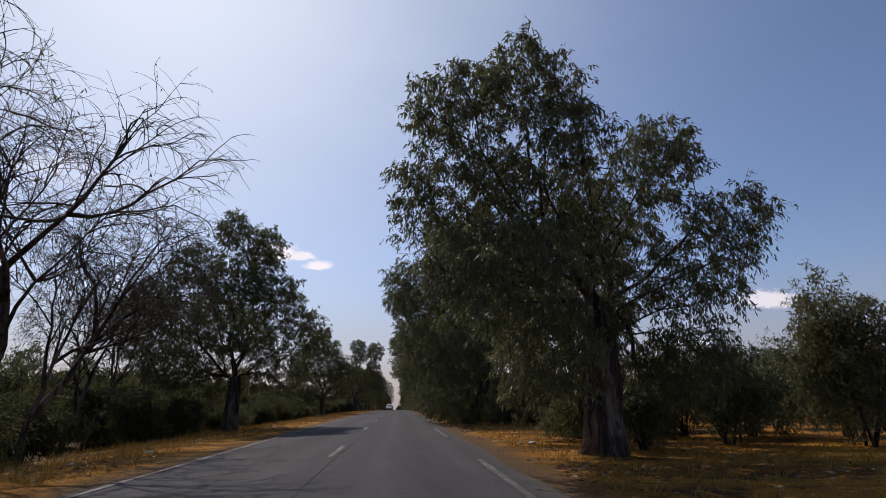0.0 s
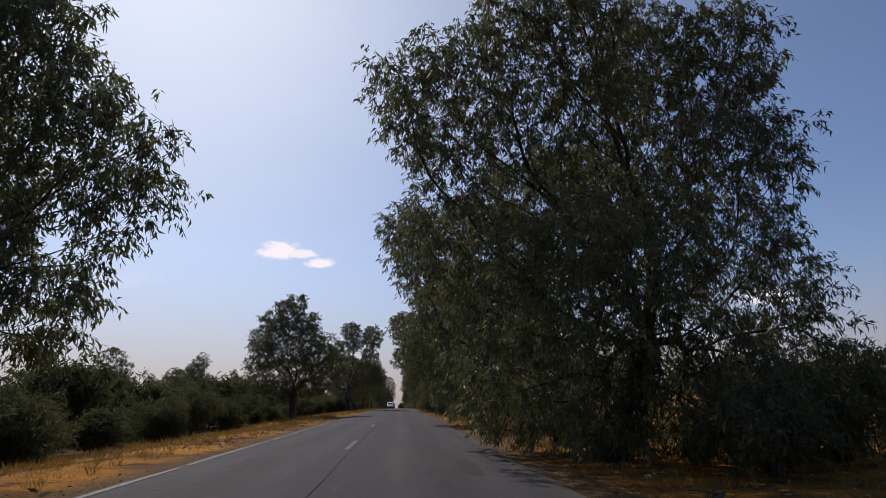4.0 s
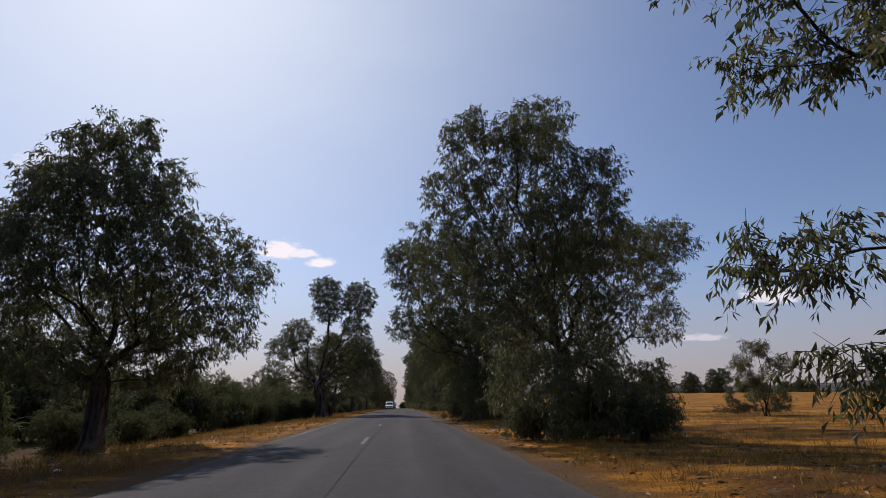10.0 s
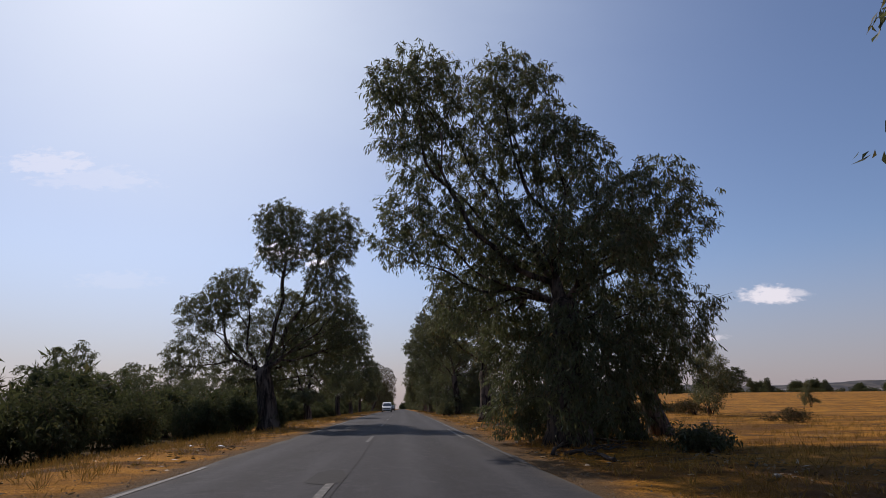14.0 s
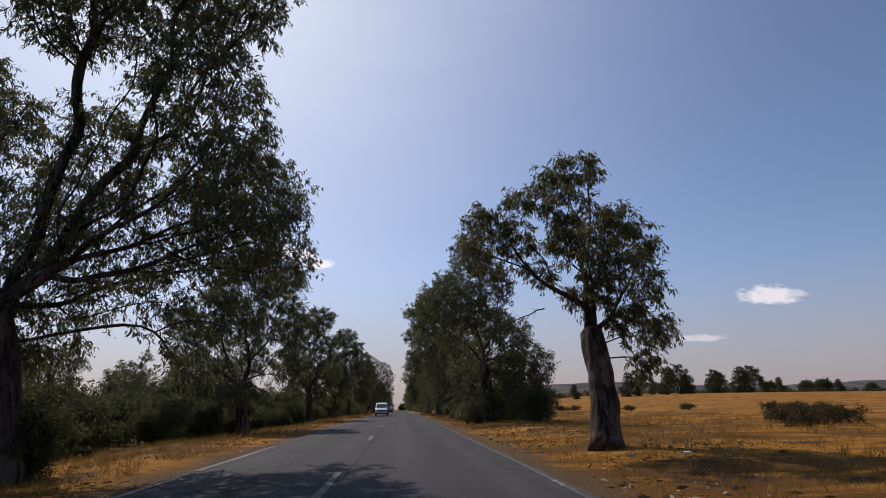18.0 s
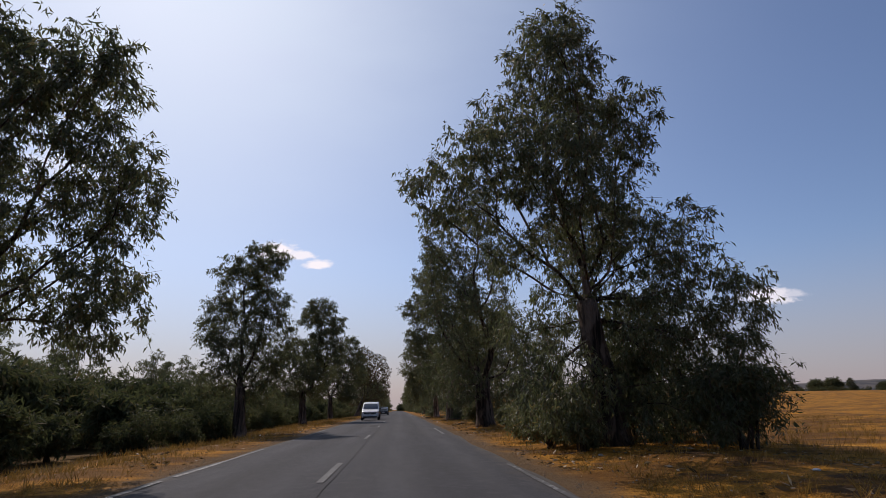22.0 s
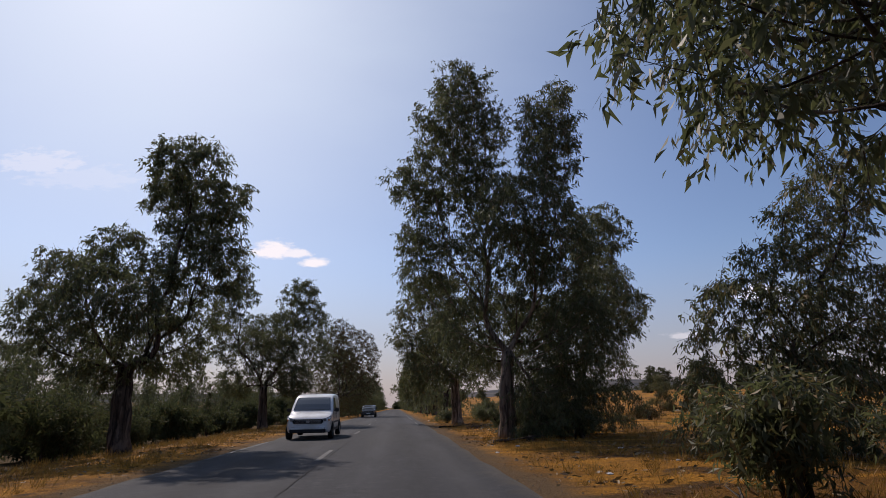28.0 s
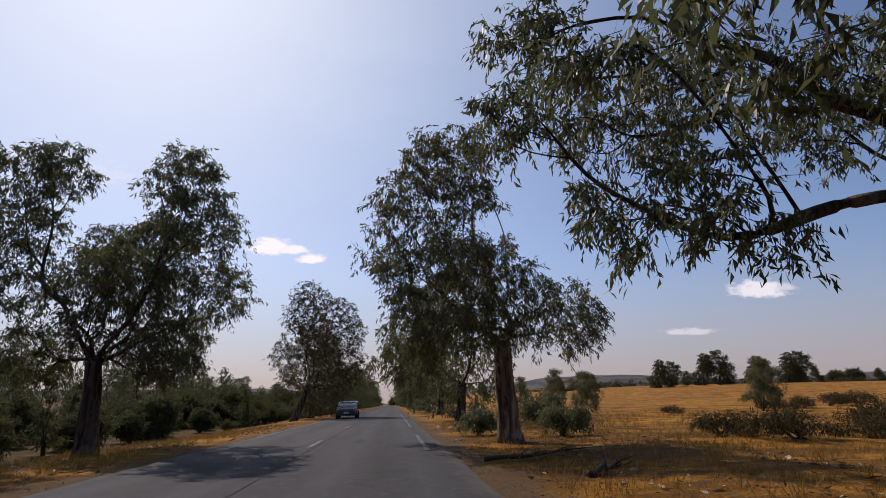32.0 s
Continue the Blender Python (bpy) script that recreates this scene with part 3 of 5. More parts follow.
# ---- trees along the road: place, fork, then the lobes of the crown ----
tree(7.2, 16.0, (0.2, 4.1), [(-1.8, -0.3, 11.3, 1.5, 1.2), (-4.0, -1.1, 9.8, 1.5, 1.2), (2.1, -0.1, 8.6, 1.4, 1.4), (-1.1, -1.4, 8.6, 1.3, 1.4), (-3.0, -1.3, 7.7, 1.1, 1.3), (-0.1, 0.7, 7.6, 1.3, 1.3), (-4.8, -0.3, 7.4, 1.1, 1.4), (-2.7, 0.6, 7.2, 1.2, 1.8), (3.9, -0.7, 6.6, 1.3, 1.2), (1.5, 1.7, 6.6, 1.5, 1.4), (-0.9, -0.5, 6.1, 1.3, 1.2), (3.0, -0.0, 4.9, 1.6, 1.2), (-3.2, -2.5, 4.6, 1.8, 1.4), (0.2, 0.5, 4.4, 1.4, 1.4), (-1.7, -1.4, 3.0, 1.3, 1.4), (2.5, 0.2, 2.7, 1.7, 1.2)],
     girth=0.52, label="tall spreading eucalyptus with a stout dark leaning trunk", mat=LEAF, full=1.0, seed=230)
tree(6.25, 39.0, (1.2, 2.7), [(-0.7, -0.3, 12.3, 2.4, 1.7), (2.9, 2.1, 11.9, 1.9, 2.0), (4.6, 0.8, 11.2, 1.6, 2.0), (-3.6, 0.4, 9.4, 2.2, 2.0), (-0.1, 0.3, 8.9, 2.0, 1.8), (3.8, 0.5, 7.7, 2.4, 1.8), (-1.4, 1.8, 6.6, 1.7, 1.9), (-3.5, 1.1, 5.7, 1.5, 2.0), (1.3, -0.7, 4.8, 1.6, 2.0), (4.3, 0.4, 4.5, 1.9, 1.8), (-1.0, -1.9, 4.1, 1.9, 1.9), (-1.7, 1.5, 2.1, 1.8, 1.8), (5.0, -0.3, 1.7, 1.8, 1.8), (2.2, -1.4, 1.5, 1.6, 2.0), (1.9, 1.6, 1.4, 1.9, 1.9), (-0.2, -0.3, 1.1, 1.5, 1.7)],
     girth=0.42, label="broad dense eucalyptus leafy down to the ground", mat=LEAF, full=0.75, seed=231)
tree(10.5, 54.0, (0.2, 2.6), [(2.0, 0.8, 11.2, 2.6, 1.9), (-1.6, -1.4, 7.0, 1.4, 1.2), (1.1, -0.6, 7.4, 2.2, 1.8), (-3.2, -4.2, 3.9, 1.3, 1.1), (-1.8, -4.2, 3.6, 1.2, 1.5), (-4.1, -4.2, 2.9, 0.8, 0.6), (-2.8, -4.2, 1.8, 1.1, 0.9), (-3.8, -4.2, 0.6, 0.5, 0.5), (-2.4, -4.2, 0.6, 0.8, 0.8), (-2.8, -0.3, 10.4, 1.4, 0.7), (0.5, -0.1, 13.4, 3.0, 1.7), (-4.0, -1.5, 7.6, 0.5, 0.5), (-3.2, -0.9, 7.2, 0.5, 0.6), (-2.7, -0.6, 6.4, 0.5, 0.6), (-1.9, -0.6, 8.2, 0.6, 0.6)],
     girth=0.36, label="tall eucalyptus with long drooping olive leaves", mat=LEAF_OLIVE, full=0.75, seed=329)
tree(6.5, 61.4, (0.2, 4.2), [(1.4, 1.7, 16.7, 1.4, 1.4), (2.3, 0.2, 13.2, 1.6, 1.6), (-0.8, -1.0, 12.5, 1.8, 2.1), (-4.4, -1.3, 11.6, 2.2, 1.7), (3.8, 1.4, 10.4, 1.4, 2.0), (1.7, 2.0, 9.4, 1.5, 1.8), (-1.1, -1.2, 8.8, 1.6, 1.8), (-3.7, -0.8, 8.8, 1.6, 1.6), (3.4, -0.0, 6.6, 1.8, 1.9), (4.2, 0.3, 4.4, 1.4, 1.4), (2.5, 3.1, 6.5, 1.5, 1.8), (0.4, 2.3, 6.4, 1.3, 1.9), (-4.0, -1.3, 5.2, 1.6, 1.5), (2.7, 1.1, 3.6, 1.5, 1.7), (-2.6, -1.7, 3.2, 1.5, 1.5), (1.2, 1.0, 2.4, 1.5, 1.5), (-1.3, -1.8, 1.7, 1.3, 1.4)],
     girth=0.45, label="tall many-stemmed eucalyptus with an open crown", mat=LEAF, full=0.72, seed=232)
tree(7.3, 85.4, (0.1, 3.3), [(-0.1, 1.0, 13.5, 1.3, 1.2), (-3.2, 0.0, 12.2, 1.3, 1.3), (-1.4, -1.7, 11.2, 1.5, 1.4), (1.2, -1.2, 9.7, 1.4, 1.7), (-3.6, -0.0, 9.9, 1.7, 1.3), (-0.9, 0.5, 9.1, 1.5, 1.6), (0.1, -2.0, 7.6, 1.8, 1.8), (-3.7, -0.3, 7.3, 2.1, 1.4), (1.1, 1.0, 7.3, 1.5, 1.6), (3.3, 0.0, 7.5, 1.3, 1.1), (-2.0, -1.4, 5.0, 1.9, 1.6), (-4.8, -0.2, 5.6, 0.9, 0.8), (1.5, -0.3, 4.5, 1.3, 1.8), (-0.5, 0.5, 4.1, 1.4, 1.6), (-1.8, -1.0, 2.0, 1.1, 1.7), (2.7, -0.7, 1.5, 1.5, 1.6), (0.0, -2.1, 1.5, 1.6, 1.9)],
     girth=0.42, label="large rounded eucalyptus with undergrowth at its foot", mat=LEAF, full=0.8, seed=233)
tree(6.4, 107.0, (0.1, 4.5), [(-1.0, 1.4, 13.2, 1.8, 1.4), (-4.7, 0.6, 12.6, 2.0, 1.4), (-2.0, 1.5, 10.6, 1.5, 1.5), (-4.6, 0.9, 10.5, 1.5, 1.4), (0.5, 0.8, 10.3, 1.8, 1.5), (-2.2, 2.3, 8.1, 1.6, 1.4), (3.4, -0.4, 7.5, 1.5, 2.0), (-4.6, 0.8, 7.4, 1.6, 1.5), (-0.9, 0.4, 7.1, 1.6, 1.6), (-0.5, 4.1, 6.6, 2.0, 1.4), (0.7, -2.3, 6.3, 1.5, 1.7), (-2.7, 1.7, 5.4, 1.6, 1.5), (-0.5, 4.3, 3.8, 1.7, 1.9), (2.4, -1.2, 3.6, 1.9, 1.6), (0.1, -1.9, 2.6, 1.3, 2.0), (-1.2, 1.1, 1.1, 1.2, 0.8)],
     girth=0.62, label="big eucalyptus with a thick trunk and drooping crown", mat=LEAF, full=0.85, seed=234)
pollard = tree(7.0, 130.0, (0.2, 3.45), [(-0.1, 0.1, 8.7, 0.6, 0.5), (-0.9, 0.8, 8.4, 0.5, 0.4), (-1.9, 1.2, 7.8, 0.6, 0.5), (-2.9, 1.6, 7.3, 0.7, 0.5), (-3.2, 1.9, 6.3, 0.6, 0.6), (-2.1, 1.4, 6.6, 0.7, 0.7), (-0.8, -0.3, 7.2, 0.7, 0.6), (0.8, 0.5, 6.8, 0.8, 0.7), (1.8, 0.9, 6.4, 0.7, 0.6), (1.8, 0.5, 5.0, 0.6, 0.7), (2.0, 0.7, 3.6, 0.6, 0.6), (0.3, -0.1, 5.3, 0.7, 0.7), (-0.2, 1.8, 6.6, 0.8, 0.7), (0.8, 0.3, 4.1, 0.7, 0.7), (0.4, 1.8, 4.9, 0.7, 0.6), (1.5, 0.5, 2.4, 0.4, 0.4), (-1.3, 1.4, 5.5, 0.5, 0.5)],
     girth=0.42, label="pollarded eucalyptus with a thick leaning bare trunk", mat=LEAF_OLIVE, full=1.15, seed=165, lean_from=(0, 1.2), swell=1.0, burl=0.3, star=0.6, gap=0.52)
bare_branch(pollard, (-1.25, 1.3, 4.2), (-2.75, 1.4, 3.45), 71)
bare_branch(pollard, (1.5, 1.3, 3.0), (1.75, 1.3, 2.0), 72)
tree(7.7, 155.2, (-0.6, 4.2), [(-1.4, -0.6, 12.0, 1.5, 1.8), (0.4, 1.0, 10.9, 1.0, 1.5), (-3.2, -0.4, 9.1, 1.6, 1.5), (-1.4, -0.0, 9.1, 1.6, 1.2), (-2.4, 1.8, 3.6, 0.7, 0.9), (-1.8, -2.0, 7.9, 1.5, 1.6), (0.6, 2.5, 7.3, 1.6, 1.4), (-4.7, -0.5, 7.5, 1.4, 1.1), (-2.9, -0.6, 6.0, 1.0, 1.0), (-0.1, -0.1, 6.8, 1.8, 1.5), (0.9, -1.1, 9.8, 0.9, 1.3), (1.8, -1.2, 5.9, 1.0, 1.2), (1.2, -0.9, 3.5, 1.3, 1.2), (2.0, 0.7, 5.2, 1.4, 1.6), (-0.5, 1.1, 4.5, 1.4, 1.4), (2.2, 3.2, 3.6, 1.5, 1.8), (3.0, 0.7, 2.6, 1.3, 1.7), (3.3, -1.4, 3.9, 1.0, 1.4), (-1.0, -0.3, 13.6, 0.9, 1.0), (-1.3, -0.2, 1.7, 1.6, 1.4), (1.6, -0.7, 1.0, 1.8, 1.3)],
     girth=0.4, label="conical eucalyptus with dense dark lower foliage", mat=LEAF, full=0.85, seed=248)
tree(6.9, 176.0, (-0.1, 2.9), [(-0.8, -1.6, 13.4, 1.6, 1.4), (-2.9, -0.3, 11.8, 1.4, 1.6), (0.2, -1.4, 10.5, 1.1, 1.4), (-1.5, -1.3, 10.5, 1.1, 1.3), (1.3, 0.8, 9.1, 0.9, 1.2), (-3.4, -0.0, 8.7, 1.0, 2.1), (0.1, -0.6, 15.4, 0.9, 1.0), (1.5, 0.0, 11.0, 0.9, 1.1), (-1.8, -2.3, 7.9, 1.7, 1.3), (-0.0, 2.2, 7.3, 1.9, 1.6), (0.6, -1.6, 6.5, 1.4, 1.6), (2.4, 0.7, 5.2, 1.0, 1.3), (1.7, 0.4, 3.2, 0.8, 0.9), (-1.9, -1.5, 5.5, 1.5, 1.4), (-1.1, 1.7, 4.8, 2.2, 1.5), (-1.8, -1.2, 2.7, 1.6, 1.5), (-1.1, 4.6, 6.3, 1.2, 0.8), (0.6, 4.6, 6.0, 1.5, 0.8), (-0.2, 5.0, 5.2, 0.9, 0.4)],
     girth=0.55, label="tall slender eucalyptus with a narrow crown", mat=LEAF, full=0.62, seed=249)
tree(9.8, 172.5, (-0.1, 1.5), [(0.3, -0.1, 4.2, 0.7, 0.8), (-0.3, 0.0, 3.2, 0.8, 1.0), (0.6, -0.1, 3.0, 0.7, 1.0), (-0.3, -0.6, 1.7, 1.1, 1.1), (-1.0, 0.0, 2.3, 0.6, 1.2)],
     girth=0.12, label="small bushy young eucalyptus in the scrub", mat=LEAF, full=1, seed=364)
tree(6.5, 198.6, (0.1, 3.5), [(-1.2, 3.2, 18.0, 1.5, 1.4), (-1.4, 2.5, 15.2, 2.3, 1.6), (1.8, -2.0, 12.5, 1.2, 2.6), (-3.1, 1.4, 11.7, 1.7, 1.6), (-0.7, 1.8, 11.7, 1.4, 1.8), (0.5, -2.7, 8.9, 1.8, 1.7), (-3.2, 1.2, 8.1, 1.4, 2.1), (-0.9, 1.5, 8.0, 1.2, 1.7), (1.2, 1.2, 8.0, 1.4, 1.7), (2.2, -1.3, 7.5, 1.7, 2.1), (4.5, 0.4, 5.6, 1.7, 1.8), (1.0, 1.0, 5.3, 1.4, 1.6), (-1.3, 1.4, 4.9, 1.6, 1.7), (2.8, -1.5, 4.6, 1.5, 1.7), (3.1, 0.2, 2.2, 1.3, 1.6), (1.3, -0.7, 1.9, 1.5, 1.7)],
     girth=0.33, label="very tall twin-topped eucalyptus with a pale trunk", mat=LEAF, full=0.85, seed=250, bark=BARK_PALE)
tree(6.4, 217.5, (-0.2, 3.3), [(-1.3, -0.1, 10.4, 1.0, 1.0), (-2.6, -0.2, 10.0, 1.0, 1.1), (-1.4, -0.4, 8.7, 1.1, 1.0), (-3.5, -0.5, 8.3, 1.1, 1.1), (-2.0, 0.2, 7.1, 1.0, 1.1), (-0.6, 0.3, 6.4, 1.0, 1.2), (-3.8, -0.4, 6.2, 1.1, 1.3), (-1.7, -2.3, 5.7, 1.0, 0.9), (-2.4, 0.5, 4.8, 1.3, 1.2), (0.4, -1.2, 4.5, 1.1, 1.3), (2.5, -0.1, 4.2, 1.0, 1.2), (-3.1, -1.5, 4.0, 1.1, 1.1), (-1.4, -2.3, 3.8, 1.1, 1.0), (-3.4, 0.3, 2.9, 1.2, 1.2)],
     girth=0.36, label="leaning eucalyptus with a bare peeling trunk and thin crown", mat=LEAF_OLIVE, full=0.95, seed=251, bark=BARK_PALE)
tree(-8.0, 34.5, (0.1, 3.0), [(-1.2, 1.8, 12.5, 1.2, 1.1), (0.9, 1.3, 10.8, 1.2, 1.8), (-2.7, -0.5, 9.5, 1.4, 1.3), (-0.0, -1.9, 8.1, 1.8, 1.5), (1.9, 0.6, 7.9, 1.7, 1.3), (-5.0, 0.5, 7.7, 1.6, 1.3), (-1.7, 1.1, 7.0, 1.5, 1.2), (-4.1, 2.8, 6.7, 1.7, 1.5), (3.4, 0.7, 6.1, 1.5, 1.4), (4.3, 0.5, 5.5, 1.0, 1.2), (0.4, 2.0, 5.9, 1.5, 1.6), (0.2, -0.2, 5.5, 1.7, 1.4), (-5.4, 0.7, 5.3, 1.4, 1.3), (-2.7, 1.6, 5.0, 1.5, 1.3), (2.5, 0.6, 3.6, 1.7, 1.4), (-3.2, -0.9, 3.6, 1.7, 1.3), (-1.2, 1.8, 3.1, 1.8, 1.3)],
     girth=0.42, label="wide round-crowned eucalyptus on the bank", mat=LEAF, full=1, seed=225)
tree(-9.2, 84.0, (-0.0, 2.6), [(-0.9, 0.0, 10.6, 1.5, 1.5), (-0.1, 0.0, 11.7, 1.1, 0.8), (0.9, 0.0, 9.5, 1.3, 1.1), (-2.4, 0.0, 9.3, 1.4, 1.4), (2.2, 0.0, 7.4, 1.4, 1.3), (1.6, 0.8, 3.0, 1.5, 0.9), (0.0, -1.4, 8.4, 2.2, 1.4), (-3.4, 0.0, 7.5, 1.3, 1.4), (4.0, 0.4, 6.3, 1.4, 1.4), (-1.6, -1.8, 6.6, 2.0, 1.5), (1.6, -1.6, 6.4, 2.0, 1.5), (-3.5, 0.0, 5.3, 1.3, 1.4), (4.0, 0.7, 4.4, 1.0, 1.2), (-2.5, 1.1, 4.6, 2.0, 1.4), (0.4, 1.4, 5.0, 2.2, 1.5), (2.7, 0.0, 4.3, 1.6, 1.4), (-0.9, 0.0, 3.2, 1.8, 1.1), (-3.8, 0.0, 3.4, 1.3, 1.0)],
     girth=0.36, label="round-crowned eucalyptus standing alone beside the verge", mat=LEAF, full=1, seed=226)
tree(-7.2, 126.2, (-0.6, 3.6), [(-0.3, 1.2, 14.0, 1.8, 1.5), (4.6, 4.8, 5.7, 0.8, 0.5), (4.0, 4.4, 6.6, 0.8, 0.7), (3.4, 0.4, 12.8, 2.0, 2.0), (0.3, 0.1, 11.7, 1.7, 1.6), (3.2, 0.4, 9.2, 1.8, 1.8), (-3.2, 1.8, 9.2, 1.8, 1.6), (0.5, 1.6, 7.9, 1.5, 1.5), (-4.3, -0.3, 7.3, 1.9, 1.4), (3.5, 2.7, 6.8, 1.8, 1.9), (-1.9, 2.7, 6.6, 1.5, 1.6), (4.5, 0.3, 6.3, 1.5, 1.8), (1.3, 1.2, 5.3, 1.7, 1.6), (-5.2, -0.2, 4.7, 1.5, 1.6), (-2.7, 0.9, 4.3, 1.5, 1.6), (3.5, 1.2, 2.7, 0.6, 0.8), (3.0, 1.2, 3.6, 0.7, 0.8), (4.8, 1.3, 3.8, 0.6, 0.4), (5.5, 1.3, 5.3, 0.6, 0.7), (4.0, 1.3, 3.5, 0.5, 0.4), (-0.5, 1.1, 3.6, 1.5, 1.6)],
     girth=0.6, label="two-tiered eucalyptus with a sparse upper crown", mat=LEAF, full=0.75, seed=227, swell=0.94, gap=0.56, leaf=0.14, each=14)
tree(-8.6, 151.1, (-0.4, 2.9), [(-0.9, 0.4, 10.8, 1.3, 1.0), (2.0, 0.3, 9.7, 1.3, 1.1), (-2.0, 0.2, 9.3, 1.1, 1.2), (0.2, 0.5, 9.0, 1.1, 1.2), (-1.7, -1.6, 8.0, 1.1, 1.0), (-1.2, 1.0, 7.8, 1.2, 1.1), (2.4, 1.0, 7.3, 1.3, 1.6), (-4.5, 0.8, 7.0, 1.2, 1.2), (0.5, 0.3, 6.6, 1.3, 1.2), (-2.3, 0.1, 6.3, 1.4, 1.2), (-4.0, 1.3, 4.8, 1.4, 1.1), (0.5, 0.9, 4.7, 1.1, 1.1), (-1.3, 1.6, 4.7, 1.2, 1.3), (2.4, 1.2, 4.5, 1.1, 1.5), (-2.1, -0.1, 3.5, 1.3, 1.1), (0.4, -2.6, 2.7, 1.4, 0.7)],
     girth=0.38, label="broad domed eucalyptus beside the verge", mat=LEAF, full=1.2, seed=228)
tree(-7.9, 173.4, (-0.2, 2.9), [(0.5, 0.7, 10.7, 1.5, 1.3), (-1.3, 1.1, 10.2, 1.1, 1.0), (-0.2, 1.7, 9.6, 1.1, 1.1), (-2.0, 1.7, 8.1, 1.0, 1.1), (1.1, 0.4, 8.0, 1.1, 1.2), (-0.6, 1.2, 7.6, 1.0, 1.0), (-2.2, 0.5, 6.6, 0.9, 1.2), (1.7, 0.7, 6.1, 1.1, 1.0), (0.2, -0.1, 6.0, 0.9, 1.1), (-1.3, -0.7, 5.8, 1.0, 0.9), (-0.2, 1.6, 5.8, 1.3, 1.0), (1.6, 0.5, 4.5, 1.2, 0.9), (-1.0, -1.0, 4.3, 1.1, 0.9), (-0.3, 0.8, 4.2, 1.0, 1.0), (-2.0, 0.9, 3.2, 1.1, 0.8), (0.6, 0.5, 3.0, 1.2, 0.9)],
     girth=0.36, label="upright eucalyptus with a full oval crown", mat=LEAF, full=1.2, seed=229, swell=0.93)
tree(-8.1, 196.8, (-0.1, 3.1), [(1.3, 0.2, 11.5, 1.4, 1.1), (-0.1, 2.3, 10.9, 1.1, 1.0), (2.6, 0.6, 9.8, 1.2, 1.3), (1.4, 1.1, 8.7, 1.2, 1.2), (-1.0, -0.1, 7.4, 1.3, 1.0), (2.8, 0.4, 7.3, 1.1, 1.6), (1.0, 0.3, 6.6, 1.2, 1.2), (-1.6, -1.9, 6.3, 1.1, 0.9), (0.9, -2.7, 5.2, 0.9, 1.3), (-0.4, -2.7, 5.2, 0.8, 1.2), (-3.6, 0.7, 5.1, 1.2, 1.4), (1.2, 1.3, 4.8, 1.5, 1.2), (-0.5, 2.0, 4.8, 1.0, 1.1), (-2.3, 1.0, 4.0, 1.2, 1.1), (0.8, 2.2, 3.5, 1.2, 0.9), (-0.5, 0.1, 3.4, 1.3, 0.9)],
     girth=0.36, label="eucalyptus with a leaning upper stem over a low crown", mat=LEAF, full=1.2, seed=230)
tree(-8.0, 219.2, (-0.1, 3.1), [(-2.5, -0.3, 10.2, 1.4, 1.2), (2.3, 0.4, 10.2, 1.4, 1.2), (0.7, 2.4, 8.3, 1.3, 1.2), (3.1, -0.1, 8.2, 1.5, 1.3), (-3.2, -0.4, 8.2, 1.5, 1.2), (-1.5, 3.0, 7.7, 1.2, 1.4), (0.3, 3.0, 6.5, 1.4, 1.1), (-1.3, 1.1, 6.3, 1.2, 1.3), (3.5, 1.0, 6.0, 1.3, 1.3), (1.0, -0.5, 6.1, 1.4, 1.4), (-2.9, -0.1, 6.0, 1.2, 1.2), (-0.4, 0.3, 4.4, 1.2, 1.3), (1.6, 2.1, 4.1, 1.4, 1.5), (-2.2, 0.5, 3.8, 1.2, 1.3), (2.2, 0.0, 3.7, 1.3, 1.4)],
     girth=0.34, label="twin-headed eucalyptus with drooping sprays", mat=LEAF, full=1.0, seed=231)
tree(8.8, 22.5, (0.1, 2.7), [(1.4, -0.2, 8.4, 0.9, 1.1), (-0.0, -0.2, 8.1, 0.9, 1.1), (-1.8, -0.9, 7.7, 1.1, 1.0), (-5.0, -1.1, 7.6, 1.2, 0.9), (1.1, -0.6, 6.7, 0.9, 1.0), (-4.0, -2.1, 6.1, 0.9, 1.0), (-0.8, -1.0, 5.9, 1.0, 1.1), (-2.4, -0.6, 5.5, 1.2, 0.9), (1.2, -0.2, 5.1, 0.9, 1.0), (-0.4, -0.4, 4.4, 1.1, 0.9), (-2.4, -0.6, 3.8, 1.0, 1.0), (-1.3, -1.3, 3.2, 0.9, 0.9), (1.0, -0.3, 2.9, 0.8, 1.1), (-0.2, -0.0, 2.4, 0.9, 1.0), (-2.9, -1.9, 2.1, 0.8, 1.0), (-0.8, -0.7, 1.0, 1.0, 0.9)],
     girth=0.3, label="leafy eucalyptus arching over the verge", mat=LEAF_OLIVE, full=1.0, seed=329, swell=1.06)
tree(9.5, 109.0, (-0.5, 2.0), [(1.2, 1.9, 8.1, 0.9, 1.1), (-0.3, 1.7, 8.0, 0.9, 1.1), (-1.6, 1.5, 7.9, 0.9, 1.1), (0.2, -0.5, 6.5, 1.2, 0.9), (-1.2, 1.8, 5.8, 1.1, 1.1), (0.8, -0.4, 5.4, 1.1, 0.9), (-1.5, -0.5, 4.7, 1.2, 1.0), (0.9, -0.0, 3.9, 1.2, 0.9), (-1.9, 1.8, 3.7, 1.1, 1.0), (-3.4, -1.2, 3.2, 1.0, 1.2), (-0.1, -0.8, 2.3, 1.1, 1.0), (-0.9, 1.5, 2.2, 1.0, 0.9), (-4.1, -0.2, 1.7, 1.0, 1.3), (-3.0, 1.5, 1.7, 1.2, 1.4), (-0.9, -0.7, 0.8, 1.0, 0.9), (-1.4, 1.7, 0.6, 1.2, 0.8)],
     girth=0.3, label="smaller eucalyptus crowded behind a thick trunk", mat=LEAF, full=1, seed=333)
